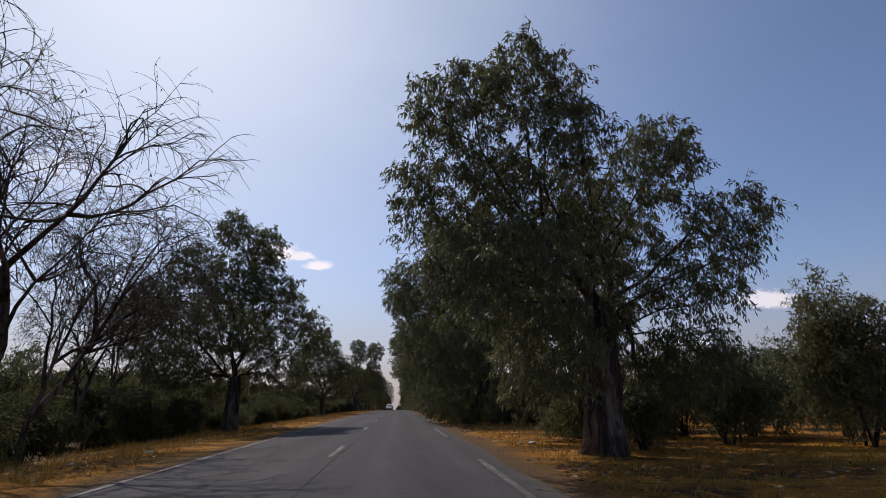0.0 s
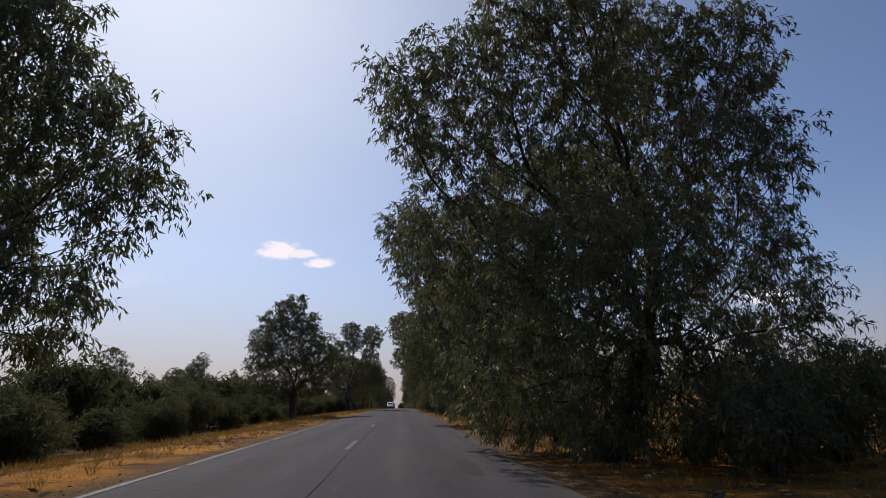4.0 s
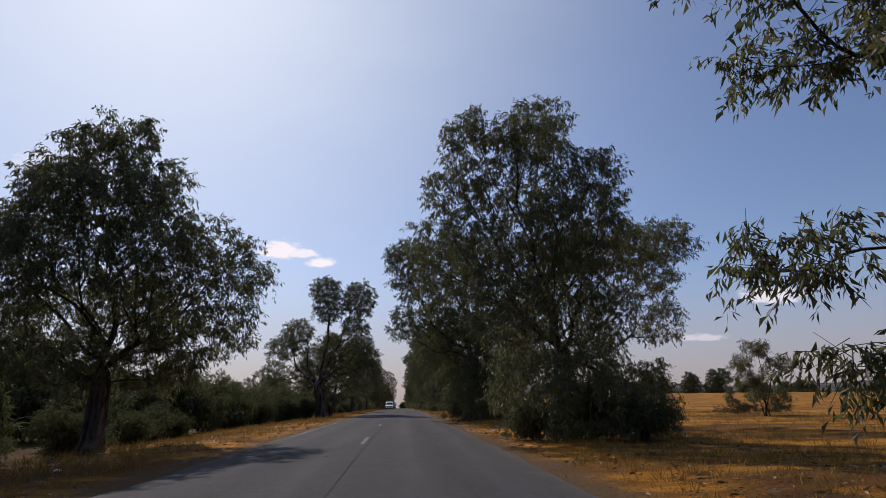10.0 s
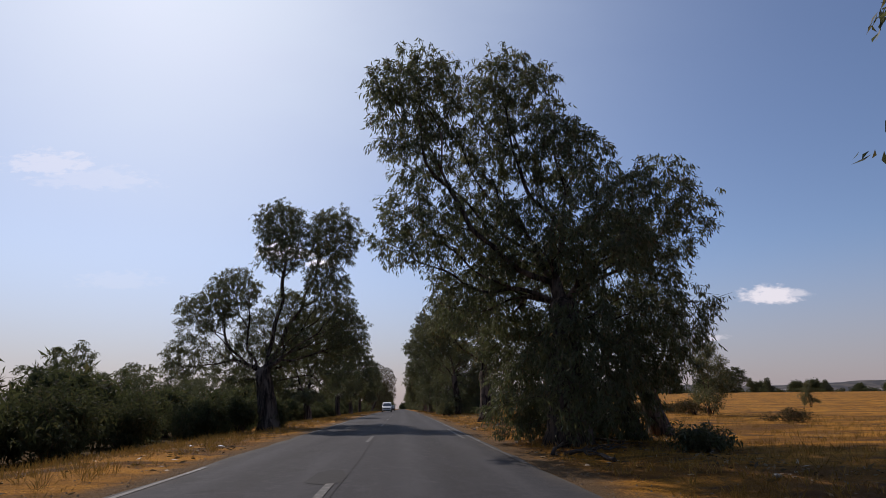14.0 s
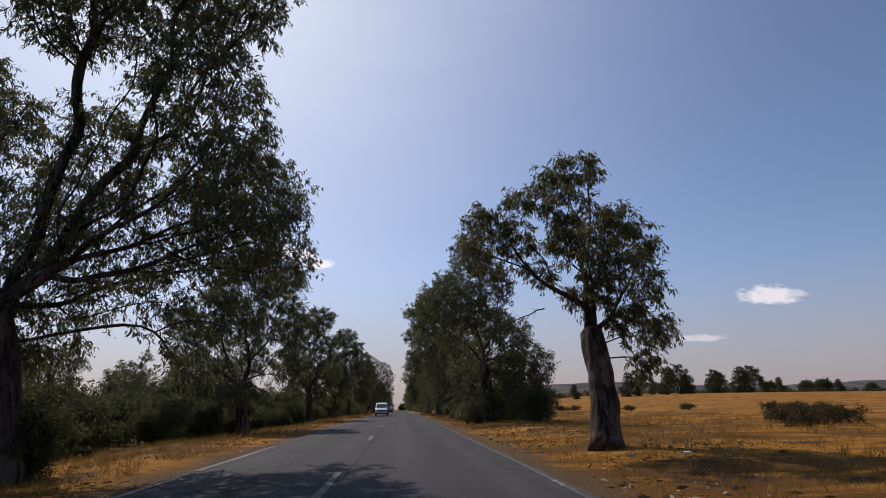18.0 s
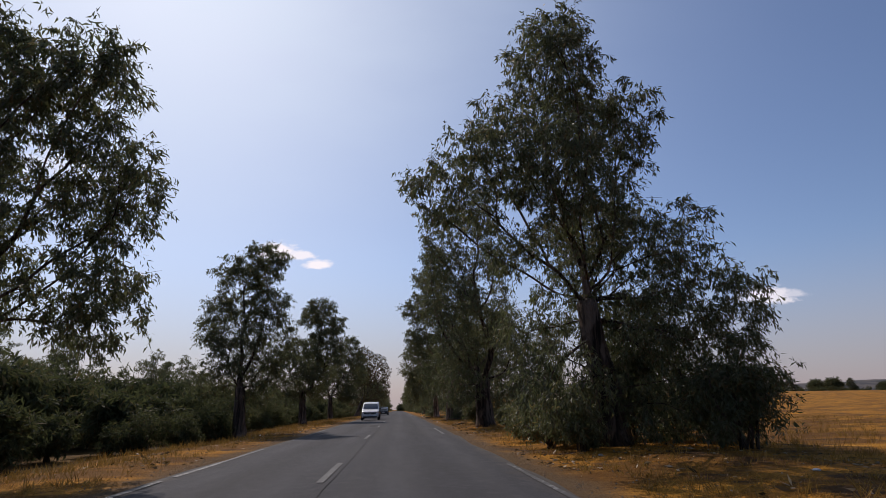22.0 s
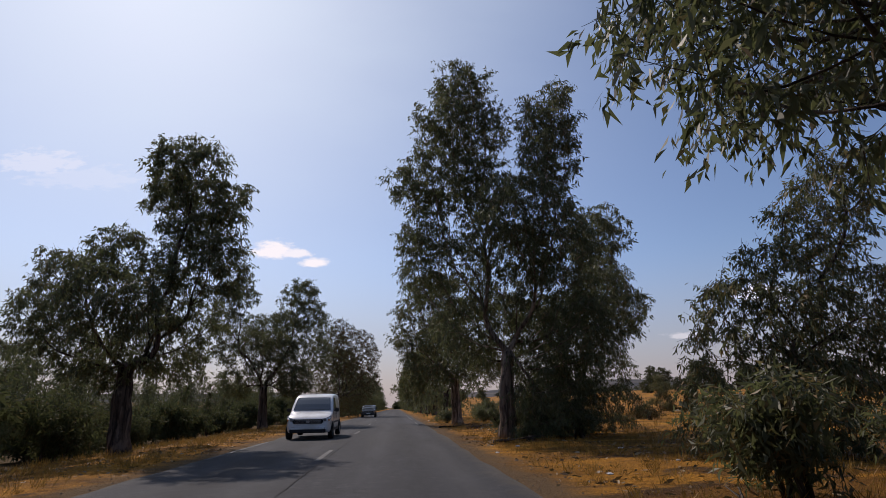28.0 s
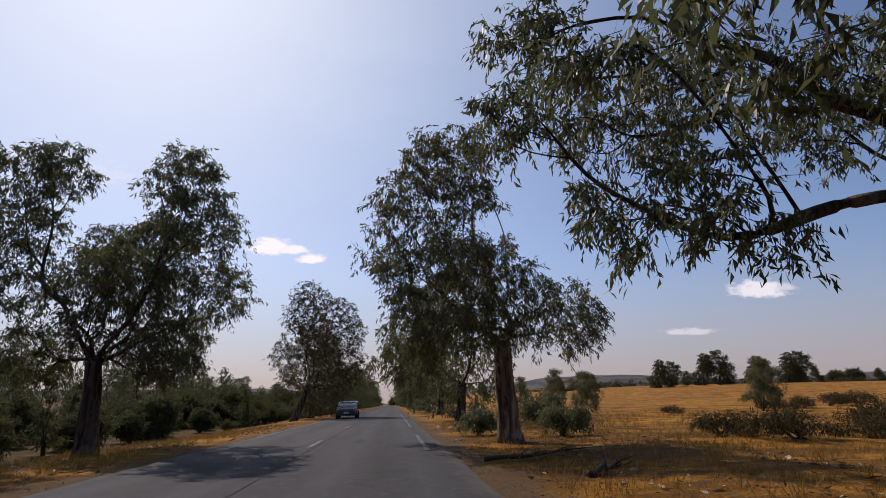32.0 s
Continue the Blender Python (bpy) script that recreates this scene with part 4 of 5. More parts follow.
tree(9.8, 202.0, (0.9, 1.5), [(2.9, 1.6, 10.1, 1.6, 1.9), (3.0, 1.6, 7.7, 1.4, 1.7), (0.4, -1.6, 5.1, 1.7, 1.5), (3.3, -0.5, 5.8, 0.8, 1.1), (-0.6, -1.0, 3.1, 2.0, 1.7), (1.3, -1.5, 2.7, 1.5, 1.5), (-0.4, -1.6, 0.9, 2.3, 1.2), (2.6, -0.5, 1.1, 1.1, 0.9), (-1.2, -0.4, 4.9, 1.4, 1.4)],
     girth=0.26, label="dense dark young eucalyptus beside a pale trunk", mat=LEAF, full=0.8, seed=349)
tree(9.5, 69.5, (0.3, 3.1), [(-0.6, -0.1, 10.6, 1.5, 1.3), (-4.6, -1.4, 10.3, 1.8, 1.2), (1.5, -0.4, 9.9, 1.3, 1.6), (-2.7, 0.5, 5.9, 0.9, 0.6), (-2.9, -1.0, 9.0, 1.7, 1.4), (-4.2, -0.8, 8.2, 1.0, 1.1), (-3.8, -0.4, 6.9, 0.9, 0.8), (-0.2, -0.4, 8.3, 1.5, 1.3), (-3.0, -2.0, 6.9, 1.3, 1.2), (1.9, -0.3, 6.3, 1.6, 1.7), (-1.0, -0.7, 6.3, 1.4, 1.3), (-2.0, -2.2, 4.6, 1.4, 1.3), (-3.6, 0.7, 2.9, 0.5, 0.4), (-2.9, 0.6, 3.0, 0.6, 0.6), (-2.6, 0.6, 1.6, 0.5, 0.7), (-0.3, -0.3, 3.8, 1.3, 1.5), (1.9, -0.8, 3.4, 1.5, 1.8), (4.8, -1.9, 2.2, 1.8, 2.2), (-2.4, -2.8, 2.4, 1.4, 1.5), (0.1, -0.8, 1.0, 1.5, 1.7)],
     girth=0.4, label="full leafy eucalyptus hanging low over the verge", mat=LEAF, full=0.95, seed=332)
tree(9.8, 94.0, (0.3, 3.0), [(6.5, -0.6, 10.2, 1.4, 1.3), (3.8, -1.2, 9.8, 1.3, 1.3), (-3.9, -0.3, 9.7, 1.1, 0.9), (1.8, -0.4, 9.5, 1.0, 1.5), (0.3, -0.7, 9.2, 1.1, 1.4), (-2.3, -1.5, 8.5, 1.4, 1.4), (5.6, -0.5, 8.2, 1.1, 1.3), (3.9, -0.6, 7.6, 1.2, 1.2), (-0.5, 0.2, 7.1, 1.4, 1.2), (1.7, -0.1, 6.4, 1.3, 1.4), (5.2, -0.9, 5.8, 1.3, 1.3), (2.2, 1.3, 4.4, 1.5, 1.0), (-2.1, -1.3, 3.9, 1.5, 1.5), (1.8, 1.3, 3.0, 1.5, 1.0), (-1.4, -0.8, 1.0, 1.6, 1.9), (1.3, 1.3, 0.9, 1.5, 1.2)],
     girth=0.38, label="eucalyptus with drooping sprays down to the grass", mat=LEAF_OLIVE, full=0.75, seed=331)
tree(12.0, 112.5, (-1.2, 3.9), [(-8.5, 3.4, 7.3, 0.7, 0.6), (-8.9, 3.4, 6.0, 0.6, 0.6), (-7.4, 3.4, 6.9, 0.9, 0.9), (-8.2, 3.1, 5.2, 0.7, 0.5), (-6.7, 3.2, 6.0, 0.7, 0.8), (-5.6, 3.0, 7.5, 1.0, 0.7), (-3.8, 3.4, 7.6, 1.3, 0.9), (-5.3, 3.2, 5.4, 0.6, 0.5), (-4.1, 3.5, 5.1, 1.0, 0.8), (-5.7, 2.8, 4.0, 0.6, 0.6), (-3.8, 3.3, 3.8, 1.0, 0.9), (-5.8, 2.8, 3.1, 0.4, 0.3), (-4.2, 3.3, 2.5, 0.6, 0.7), (-3.5, 3.6, 1.8, 0.8, 0.7)],
     girth=0.4, label="eucalyptus with long limbs reaching over the road", mat=LEAF, full=0.65, seed=332)
tree(10.9, 188.5, (1.2, 2.2), [(-0.4, -0.2, 3.6, 1.0, 0.9), (1.6, 0.2, 4.6, 1.4, 1.1), (3.0, 0.5, 6.0, 1.3, 1.2), (3.9, 0.6, 7.6, 1.2, 1.1), (3.2, 0.0, 3.8, 1.4, 1.2), (-1.0, -0.5, 2.7, 0.9, 0.9), (0.8, -0.8, 3.2, 1.4, 1.1), (-1.2, -0.6, 1.7, 0.9, 0.8), (0.6, -1.0, 1.9, 1.4, 1.0), (2.5, -0.4, 2.0, 1.6, 1.2), (-1.3, -0.5, 0.8, 0.9, 0.6), (0.2, -0.9, 0.8, 1.3, 0.8), (1.9, -0.8, 0.8, 1.5, 0.9)],
     girth=0.34, label="weeping eucalyptus with long narrow olive leaves", mat=LEAF_OLIVE, full=1.0, seed=347)
tree(10.5, 206.0, (0.7, 4.6), [(-5.4, 1.0, 7.9, 0.9, 0.6), (-1.9, 0.5, 7.2, 0.7, 0.9), (-3.0, 0.4, 7.2, 0.7, 0.9), (1.3, -0.3, 7.0, 0.8, 0.8), (-5.0, 1.3, 7.0, 0.8, 0.6), (-2.8, 1.9, 6.9, 0.6, 0.8), (-3.9, 2.0, 6.9, 0.7, 0.9), (-0.1, -0.3, 6.7, 0.7, 0.9), (0.7, 1.8, 6.6, 0.9, 0.6), (-1.4, -0.4, 6.4, 0.8, 0.8), (0.9, -0.4, 6.0, 0.9, 0.5), (-6.2, 0.3, 5.9, 0.8, 0.6), (-3.2, -0.2, 5.5, 0.8, 0.7), (-5.7, -2.4, 5.5, 0.6, 0.4), (-4.4, -0.1, 4.3, 0.9, 0.8), (-3.3, -0.9, 3.9, 0.9, 0.8)],
     girth=0.42, label="eucalyptus with a long leafy limb hanging over the road", mat=LEAF, full=1.0, seed=348, weep=0.2)
tree(-7.5, 258.0, (1.2, 3.0), [(1.5, -1.6, 12.6, 1.8, 1.2), (0.3, 1.2, 10.7, 1.9, 2.2), (3.9, 0.9, 11.2, 1.9, 1.6), (4.6, 1.1, 8.8, 2.2, 2.5), (2.2, 1.6, 7.7, 2.8, 2.8), (-1.1, 0.2, 6.5, 1.5, 2.1), (5.3, 0.1, 5.8, 1.8, 2.4), (-0.5, 1.3, 3.6, 1.5, 1.5), (2.9, 2.1, 3.0, 2.8, 2.5)],
     girth=0.34, label="half-bare eucalyptus with thin browning leaves", mat=LEAF_DRY, full=0.35, seed=232)


# ---- the leafless tree at the start ----
def bare_tree(x, y, stems, label, seed):
    """Dead or dormant tree: a few stems that fork again and again into fine drooping twigs."""
    rng = np.random.default_rng(seed)
    root = tagged(new("bare_tree"), label, "tree", "roadside trees")
    root.location = (x, y, ground_z(x, y))
    fine_v, fine_f = [], []

    def grow(start, way_, length, radius, level, into):
        pts, p, d = [tuple(start)], np.array(start), np.array(way_)
        for i in range(4):
            d = unit(d + rng.normal(size=3) * 0.14 + np.array([0, 0, 0.10 if level < 3 else -0.03 * level]))
            p = p + d * length / 4
            pts.append(tuple(p))
        v, f = tube(pts, [max(radius * (1 - 0.13 * i), 0.006) for i in range(5)], 7 if level < 2 else 4 if level < 4 else 3)
        if into is None:
            mesh_part("limb", v, f, BARK, root, smooth=True)
        else:
            base = len(fine_v)
            fine_v.extend(v)
            fine_f.extend(tuple(q + base for q in face) for face in f)
        if level >= 5:
            return
        for c in range((4, 4, 5, 4, 4)[level]):
            s = 4 if c == 0 else int(rng.integers(2, 5))
            spread = unit(d + rng.normal(size=3) * (0.42 + 0.06 * level))
            grow(pts[s], spread, length * rng.uniform(0.58, 0.78), radius * rng.uniform(0.42, 0.60), level + 1, None if level < 1 else 1)

    for dx_, dy_, lean, length, radius in stems:
        grow((dx_, dy_, -0.1), unit(np.array(lean, float)), length, radius, 0, None)
    tagged(mesh_part("twig_mass", fine_v, fine_f, TWIG, root, smooth=True), kind="stuff")
    pods = np.array([v for v in fine_v if v[2] > 2.0])
    pick = pods[rng.integers(0, len(pods), 3600)]
    along = unit(rng.normal(size=(3600, 3)) * 0.6 + np.array([0, 0, -0.8]))
    tagged(quads_mesh("last_leaves", leaf_quads(rng, pick, along, np.full(3600, 0.15), np.full(3600, 0.04)), 3600, LEAF_SCRUB, root), kind="stuff")
    return root


bare_tree(-11.0, 17.6, [(0, 0, (0.03, -0.3, 1), 6.0, 0.24), (0.5, 0.2, (0.10, -0.28, 1), 5.3, 0.19), (1.2, 0.8, (0.02, 0.0, 1), 4.2, 0.15), (1.8, 0.3, (-0.04, 0, 1), 3.5, 0.11)],
          "leafless grey tree with fine drooping twigs", 11)
bare_tree(-13.5, 28.0, [(0, 0, (0.1, 0, 1), 3.6, 0.16), (0.6, 0.5, (0.4, 0, 1), 3.3, 0.12)], "smaller leafless tree among the scrub", 12)


# ---- bushes ----
def bush(x, y, lobes, label, mat, seed, leaf=0.14, per_m2=100, each=14, name="bush", group="", droop=0.25, stems=6, turn=0.0, size=1.0, core=220):
    rng = np.random.default_rng(seed)
    root = tagged(new(name), label, "bush" if name == "bush" else "tree", group)
    root.matrix_basis = Matrix.Translation((x, y, ground_z(x, y) - 0.05)) @ Matrix.Rotation(turn, 4, "Z") @ Matrix.Scale(size, 4)
    sv, sf = [], []
    for i in range(stems):
        l = lobes[i % len(lobes)]
        line = bend((rng.normal() * 0.12, rng.normal() * 0.12, 0), (l[0] + rng.normal() * 0.2, l[1] + rng.normal() * 0.2, l[2] + l[5] * 0.4), rng, 0.08, 5, 0.12)
        v, f = tube(line, (0.05, 0.04, 0.03, 0.02, 0.01), 5)
        sf += [tuple(q + len(sv) for q in face) for face in f]
        sv += v
    tagged(mesh_part("stemwork", sv, sf, BARK, root, smooth=True), kind="stuff")
    leaves, tw = sprays(rng, lobes, per_m2, each, leaf, droop, 0.3, core)
    twig_mesh("twig_mass", rng, tw, root, 0.006, 0.4)
    tagged(quads_mesh("foliage", leaves, len(leaves) // 3, mat, root, 3), kind="stuff")
    return root


def mound(rng, w, h, count):
    """Lobes of a rounded bush of that width and height."""
    out = []
    for i in range(count):
        a, r = rng.uniform(0, 6.28), rng.uniform(0.1, 0.55) * w / 2
        rz = h * rng.uniform(0.28, 0.42)
        top = h * (1 - 0.5 * (2 * r / w) ** 2)
        out.append((r * math.cos(a), r * math.sin(a), max(top - rz, rz * 0.8) * rng.uniform(0.55, 1.0), w * rng.uniform(0.22, 0.32), w * rng.uniform(0.22, 0.32), rz))
    return out


def spire(rng, w, h):
    """Lobes of a pointed young tree."""
    return [(rng.normal() * 0.1, rng.normal() * 0.1, h * (0.18 + 0.16 * i), w * (0.5 - 0.085 * i), w * (0.5 - 0.085 * i), h * 0.13) for i in range(6)]


mrng = np.random.default_rng(21)
SCRUB_LABEL = "dark green scrub bush in the thicket"
scrub = [bush(-13.5, 44 + 6 * i, mound(mrng, (3.6, 4.6, 3.6, 5.0)[i], (2.4, 3.0, 2.6, 3.4)[i], 8), SCRUB_LABEL, LEAF_SCRUB, 300 + i, leaf=(0.17, 0.17, 0.3, 0.3)[i], per_m2=(58, 58, 22, 22)[i], each=12, core=160, group="thicket beside the road") for i in range(4)]
saplings = [bush(-15.0, 88 + 5 * i, spire(mrng, (1.9, 2.3)[i], (4.2, 5.0)[i]), "slim pointed young tree in the thicket", LEAF_SCRUB, 320 + i, leaf=0.22, per_m2=40, each=11, core=160, name="young_tree", group="young trees in the thicket", droop=0.4) for i in range(2)]
for i in range(230):
    y = -12 + 1.6 * i + mrng.uniform(-1, 1)
    deep = i % 3
    x = (-12.6, -16.0, -21.0)[deep] + mrng.uniform(-1.3, 1.3)
    if deep == 0 and (210 < y < 250 or 20 < y < 27 or 158 < y < 170):
        x -= 4.0
    src = scrub[int(mrng.integers(0, 2)) + (0 if deep == 0 else 2)]
    s = mrng.uniform(0.75, 1.2) * (1.1, 1.4, 1.7)[deep]
    if 205 < y < 260:
        s *= 0.7
    if mrng.random() < 0.14:
        src, s = saplings[int(mrng.integers(0, 2))], mrng.uniform(0.8, 1.15)
    copy_thing(src, Matrix.Translation((x, y, ground_z(x, y) - 0.08)) @ Matrix.Rotation(mrng.uniform(0, 6.28), 4, "Z") @ Matrix.Scale(s, 4))

for i, (x, y, w, h) in enumerate(((-10.8, 17.0, 4.6, 3.6), (-11.8, 22.5, 4.4, 3.2), (-10.2, 27.5, 4.0, 3.0), (-9.6, 31.5, 3.6, 2.6), (-13.5, 14.0, 4.4, 4.2), (-9.8, 39.0, 3.0, 1.8), (-9.4, 173.0, 3.4, 2.6), (-10.4, 170.5, 3.2, 2.4), (-9.8, 176.0, 3.2, 2.2), (-10.2, 150.0, 3.4, 2.6), (-9.9, 153.2, 3.0, 2.2), (-10.4, 124.2, 3.6, 2.8), (-10.8, 127.4, 3.4, 2.6), (-9.4, 128.8, 2.6, 1.8), (-8.7, 125.3, 3.0, 2.6), (-7.0, 126.8, 2.4, 2.0))):
    bush(x, y, mound(mrng, w, h, 9), "dense dark thicket bush at the foot of the trees", LEAF_SCRUB, 360 + i, leaf=0.18, per_m2=52, group="thicket beside the road")

# ---- undergrowth on the field side ----
def verge_bushes(first, places):
    """Bushes on the field side: x, y, width, height, and whether it is an olive-brown one."""
    for i, (x, y, w, h, olive) in enumerate(places):
        bush(x, y, mound(mrng, w, h, 9), "olive-brown roadside bush in the dry grass" if olive else "dark dense bush under the roadside trees", LEAF_OLIVE if olive else LEAF, first + i, leaf=0.17, per_m2=36, group="bushes along the field")


verge_bushes(400, [(15.4, 16.5, 4.6, 6.2, 1), (9.0, 17.5, 3.0, 2.4, 0), (12.2, 18.5, 3.6, 3.2, 0), (10.0, 20.5, 1.6, 1.3, 1), (14.6, 21.0, 4.2, 3.6, 0), (11.2, 24.0, 3.2, 2.6, 0), (9.2, 25.5, 3.0, 2.0, 0), (13.5, 27.0, 4.0, 3.0, 0), (8.2, 36.0, 3.2, 2.4, 0), (9.6, 37.5, 3.8, 3.0, 0), (11.6, 38.5, 4.0, 3.2, 0), (10.8, 41.0, 4.5, 3.4, 0), (6.6, 44.5, 3.4, 2.6, 0), (7.2, 49.0, 2.6, 1.6, 0), (8.6, 57.5, 3.0, 2.2, 0)])
verge_bushes(500, [(11.0, 60.0, 3.6, 2.8, 0), (10.0, 63.0, 3.2, 1.8, 1), (8.8, 65.0, 3.0, 2.0, 0), (8.4, 68.5, 3.0, 1.8, 0), (18.0, 71.0, 4.0, 6.2, 0), (9.6, 83.4, 2.8, 2.2, 0), (5.9, 84.0, 2.4, 1.8, 0), (7.9, 84.4, 3.2, 2.6, 0), (10.5, 86.5, 3.0, 2.4, 0), (7.0, 92.0, 2.6, 1.6, 0), (9.7, 104.5, 2.8, 1.1, 0), (9.4, 112.5, 3.0, 2.0, 0)])
verge_bushes(600, [(10.4, 153.0, 3.6, 3.4, 0), (6.4, 154.6, 1.6, 1.1, 0), (6.1, 156.6, 1.9, 1.4, 1), (11.6, 157.0, 3.0, 2.0, 0), (7.8, 157.6, 2.8, 2.1, 1), (9.2, 158.0, 4.2, 4.6, 0), (6.4, 159.8, 2.6, 1.9, 1), (12.2, 161.0, 3.6, 2.6, 1), (8.3, 161.5, 3.4, 2.6, 1), (6.9, 162.6, 2.2, 1.7, 1), (7.0, 164.0, 2.4, 1.4, 1), (10.2, 164.0, 3.6, 2.6, 0), (7.0, 166.0, 2.4, 1.7, 1), (11.5, 167.5, 4.6, 2.6, 1), (8.8, 168.0, 3.0, 1.7, 1)])
verge_bushes(700, [(13.5, 172.5, 4.6, 2.8, 1), (8.6, 174.0, 2.4, 1.6, 0), (11.2, 178.0, 4.0, 2.6, 1), (9.4, 181.0, 2.4, 1.8, 1), (7.2, 182.0, 2.9, 2.3, 1), (10.6, 182.5, 3.2, 2.2, 0), (6.9, 196.8, 1.4, 1.0, 0), (8.2, 200.5, 3.8, 2.6, 0), (6.9, 201.6, 2.0, 1.5, 0), (9.6, 202.0, 3.4, 2.2, 0), (8.6, 219.0, 2.6, 1.8, 0), (6.0, 222.0, 2.4, 1.6, 0), (10.0, 226.0, 3.0, 2.2, 0)])

brng = np.random.default_rng(77)
for i, (x, y, w, h) in enumerate(((7.9, 199.3, 2.6, 2.3), (9.4, 198.4, 2.4, 2.0), (8.4, 177.6, 1.8, 1.5), (9.8, 178.8, 2.6, 2.3), (12.8, 22.6, 4.4, 4.4), (15.6, 24.5, 5.0, 4.8), (18.4, 21.0, 4.8, 4.2), (19.5, 27.0, 5.5, 5.0), (11.2, 26.5, 3.8, 3.8), (17.0, 17.5, 3.2, 2.2))):
    bush(x, y, mound(brng, w, h, 9), "dark dense bush under the roadside trees", LEAF, 470 + i, leaf=0.17, per_m2=36, group="bushes along the field")

# low bushes and small trees standing in the field
low = bush(20.0, 141.0, mound(mrng, 3.4, 1.4, 7), "low grey-green bush in the dry field", LEAF_DRY, 480, leaf=0.16, per_m2=50, core=140, group="bushes in the field")
for x, y, s in ((23.5, 143, 1.1), (27.5, 140, 1.3), (26, 150, 0.9), (31, 154, 1.1), (13.2, 216.5, 0.8), (14.4, 214.5, 0.9), (17.5, 215.5, 0.6), (21.6, 219, 1.1), (26, 246, 0.7), (40, 253, 1.2), (43, 254, 1.2), (50, 258, 1.3), (54, 259, 1.4),
                (30, 112, 1.0), (36, 116, 0.9), (24, 122, 0.8), (44, 175, 1.2), (52, 190, 1.2), (35, 205, 1.0), (47, 228, 1.1), (60, 230, 1.3), (33, 62, 1.1), (38, 92, 1.0)):
    copy_thing(low, Matrix.Translation((x, y, ground_z(x, y) - 0.05)) @ Matrix.Rotation(x, 4, "Z") @ Matrix.Scale(s, 4))
field_tree = bush(28.0, 105.0, [(0, 0, 5.0, 1.1, 1.1, 1.1), (-1.1, 0.3, 3.9, 1.2, 1.2, 1.0), (1.2, -0.2, 3.8, 1.2, 1.2, 1.0), (0.2, 0.8, 2.6, 1.6, 1.5, 1.0), (-0.8, -0.5, 1.6, 1.3, 1.3, 0.9), (1.2, 0.2, 1.4, 1.2, 1.2, 0.9)],
                  "small grey-green tree standing in the field", LEAF_OLIVE, 490, leaf=0.17, per_m2=110, core=300, name="field_tree", group="small trees in the field", stems=5)
for x, y, s in ((48, 80, 0.8), (54, 81, 1.1), (27, 136, 1.1), (37, 250, 0.9), (60, 284, 1.2), (34, 309, 1.3), (25, 300, 1.0), (46, 330, 1.4), (20, 250, 0.7), (75, 190, 0.8), (40, 46, 1.0)):
    copy_thing(field_tree, Matrix.Translation((x, y, ground_z(x, y) - 0.05)) @ Matrix.Rotation(y, 4, "Z") @ Matrix.Scale(s, 4))

# ---- the avenue going on into the distance ----
far_lobes = [
    [(0, -0.8, 10.5, 1.6, 1.3), (-1.8, -1.3, 8.6, 1.8, 1.5), (1.7, -0.3, 8.4, 1.8, 1.6), (-2.6, -1.1, 6.2, 1.8, 1.5), (0.2, -1.4, 6.6, 2.4, 1.8), (2.7, -0.3, 6.0, 1.8, 1.5), (-1.4, 1.3, 3.8, 2.4, 1.6), (1.6, 1.0, 3.6, 2.4, 1.6), (0, 0.8, 1.8, 2.6, 1.3)],
    [(0.5, -0.9, 13.2, 1.3, 1.2), (-0.6, 0.1, 11.2, 1.6, 1.4), (1.2, -0.7, 10.6, 1.5, 1.4), (-1.3, -1.0, 8.6, 1.9, 1.5), (1.3, -1.3, 8.0, 1.9, 1.5), (-1.6, -0.9, 5.8, 2.2, 1.6), (1.8, 1.4, 5.2, 2.0, 1.6), (0, 1.1, 3.2, 2.6, 1.5), (-0.5, 1.0, 1.5, 2.4, 1.1)],
    [(-1.2, 1.0, 9.6, 1.5, 1.2), (1.5, -1.0, 10.4, 1.4, 1.2), (0.2, -0.6, 8.0, 2.1, 1.5), (-2.5, 0.4, 7.0, 1.5, 1.3), (2.6, 0.7, 7.4, 1.4, 1.3), (-0.8, 1.1, 5.2, 2.4, 1.6), (1.9, 1.2, 4.8, 2.0, 1.4), (-2.2, -1.3, 3.6, 1.8, 1.3), (0.4, 0.3, 2.4, 2.4, 1.4)]]
kinds = [tree(x, y, (0.2, 2.6), far_lobes[i], girth=0.36, label="eucalyptus in the long row of roadside trees", leaf=0.34, gap=1.15, twigs=5, each=10, seed=600 + i, share=0.1, sides=7, limbs=6) for i, (x, y) in enumerate(((7.4, 241), (-8.2, 276), (7.6, 262)))]
arng = np.random.default_rng(8)
for side in (-1, 1):
    for i in range(17):
        y = (291 if side < 0 else 283) + 15.5 * i + arng.uniform(-3, 3)
        x = (-8.0 if side < 0 else 7.6) + arng.uniform(-1.0, 1.0)
        copy_thing(kinds[int(arng.integers(0, 3))], Matrix.Translation((x, y, ground_z(x, y))) @ Matrix.Rotation(arng.uniform(0, 6.28), 4, "Z") @ Matrix.Scale(arng.uniform(0.8, 1.12), 4))
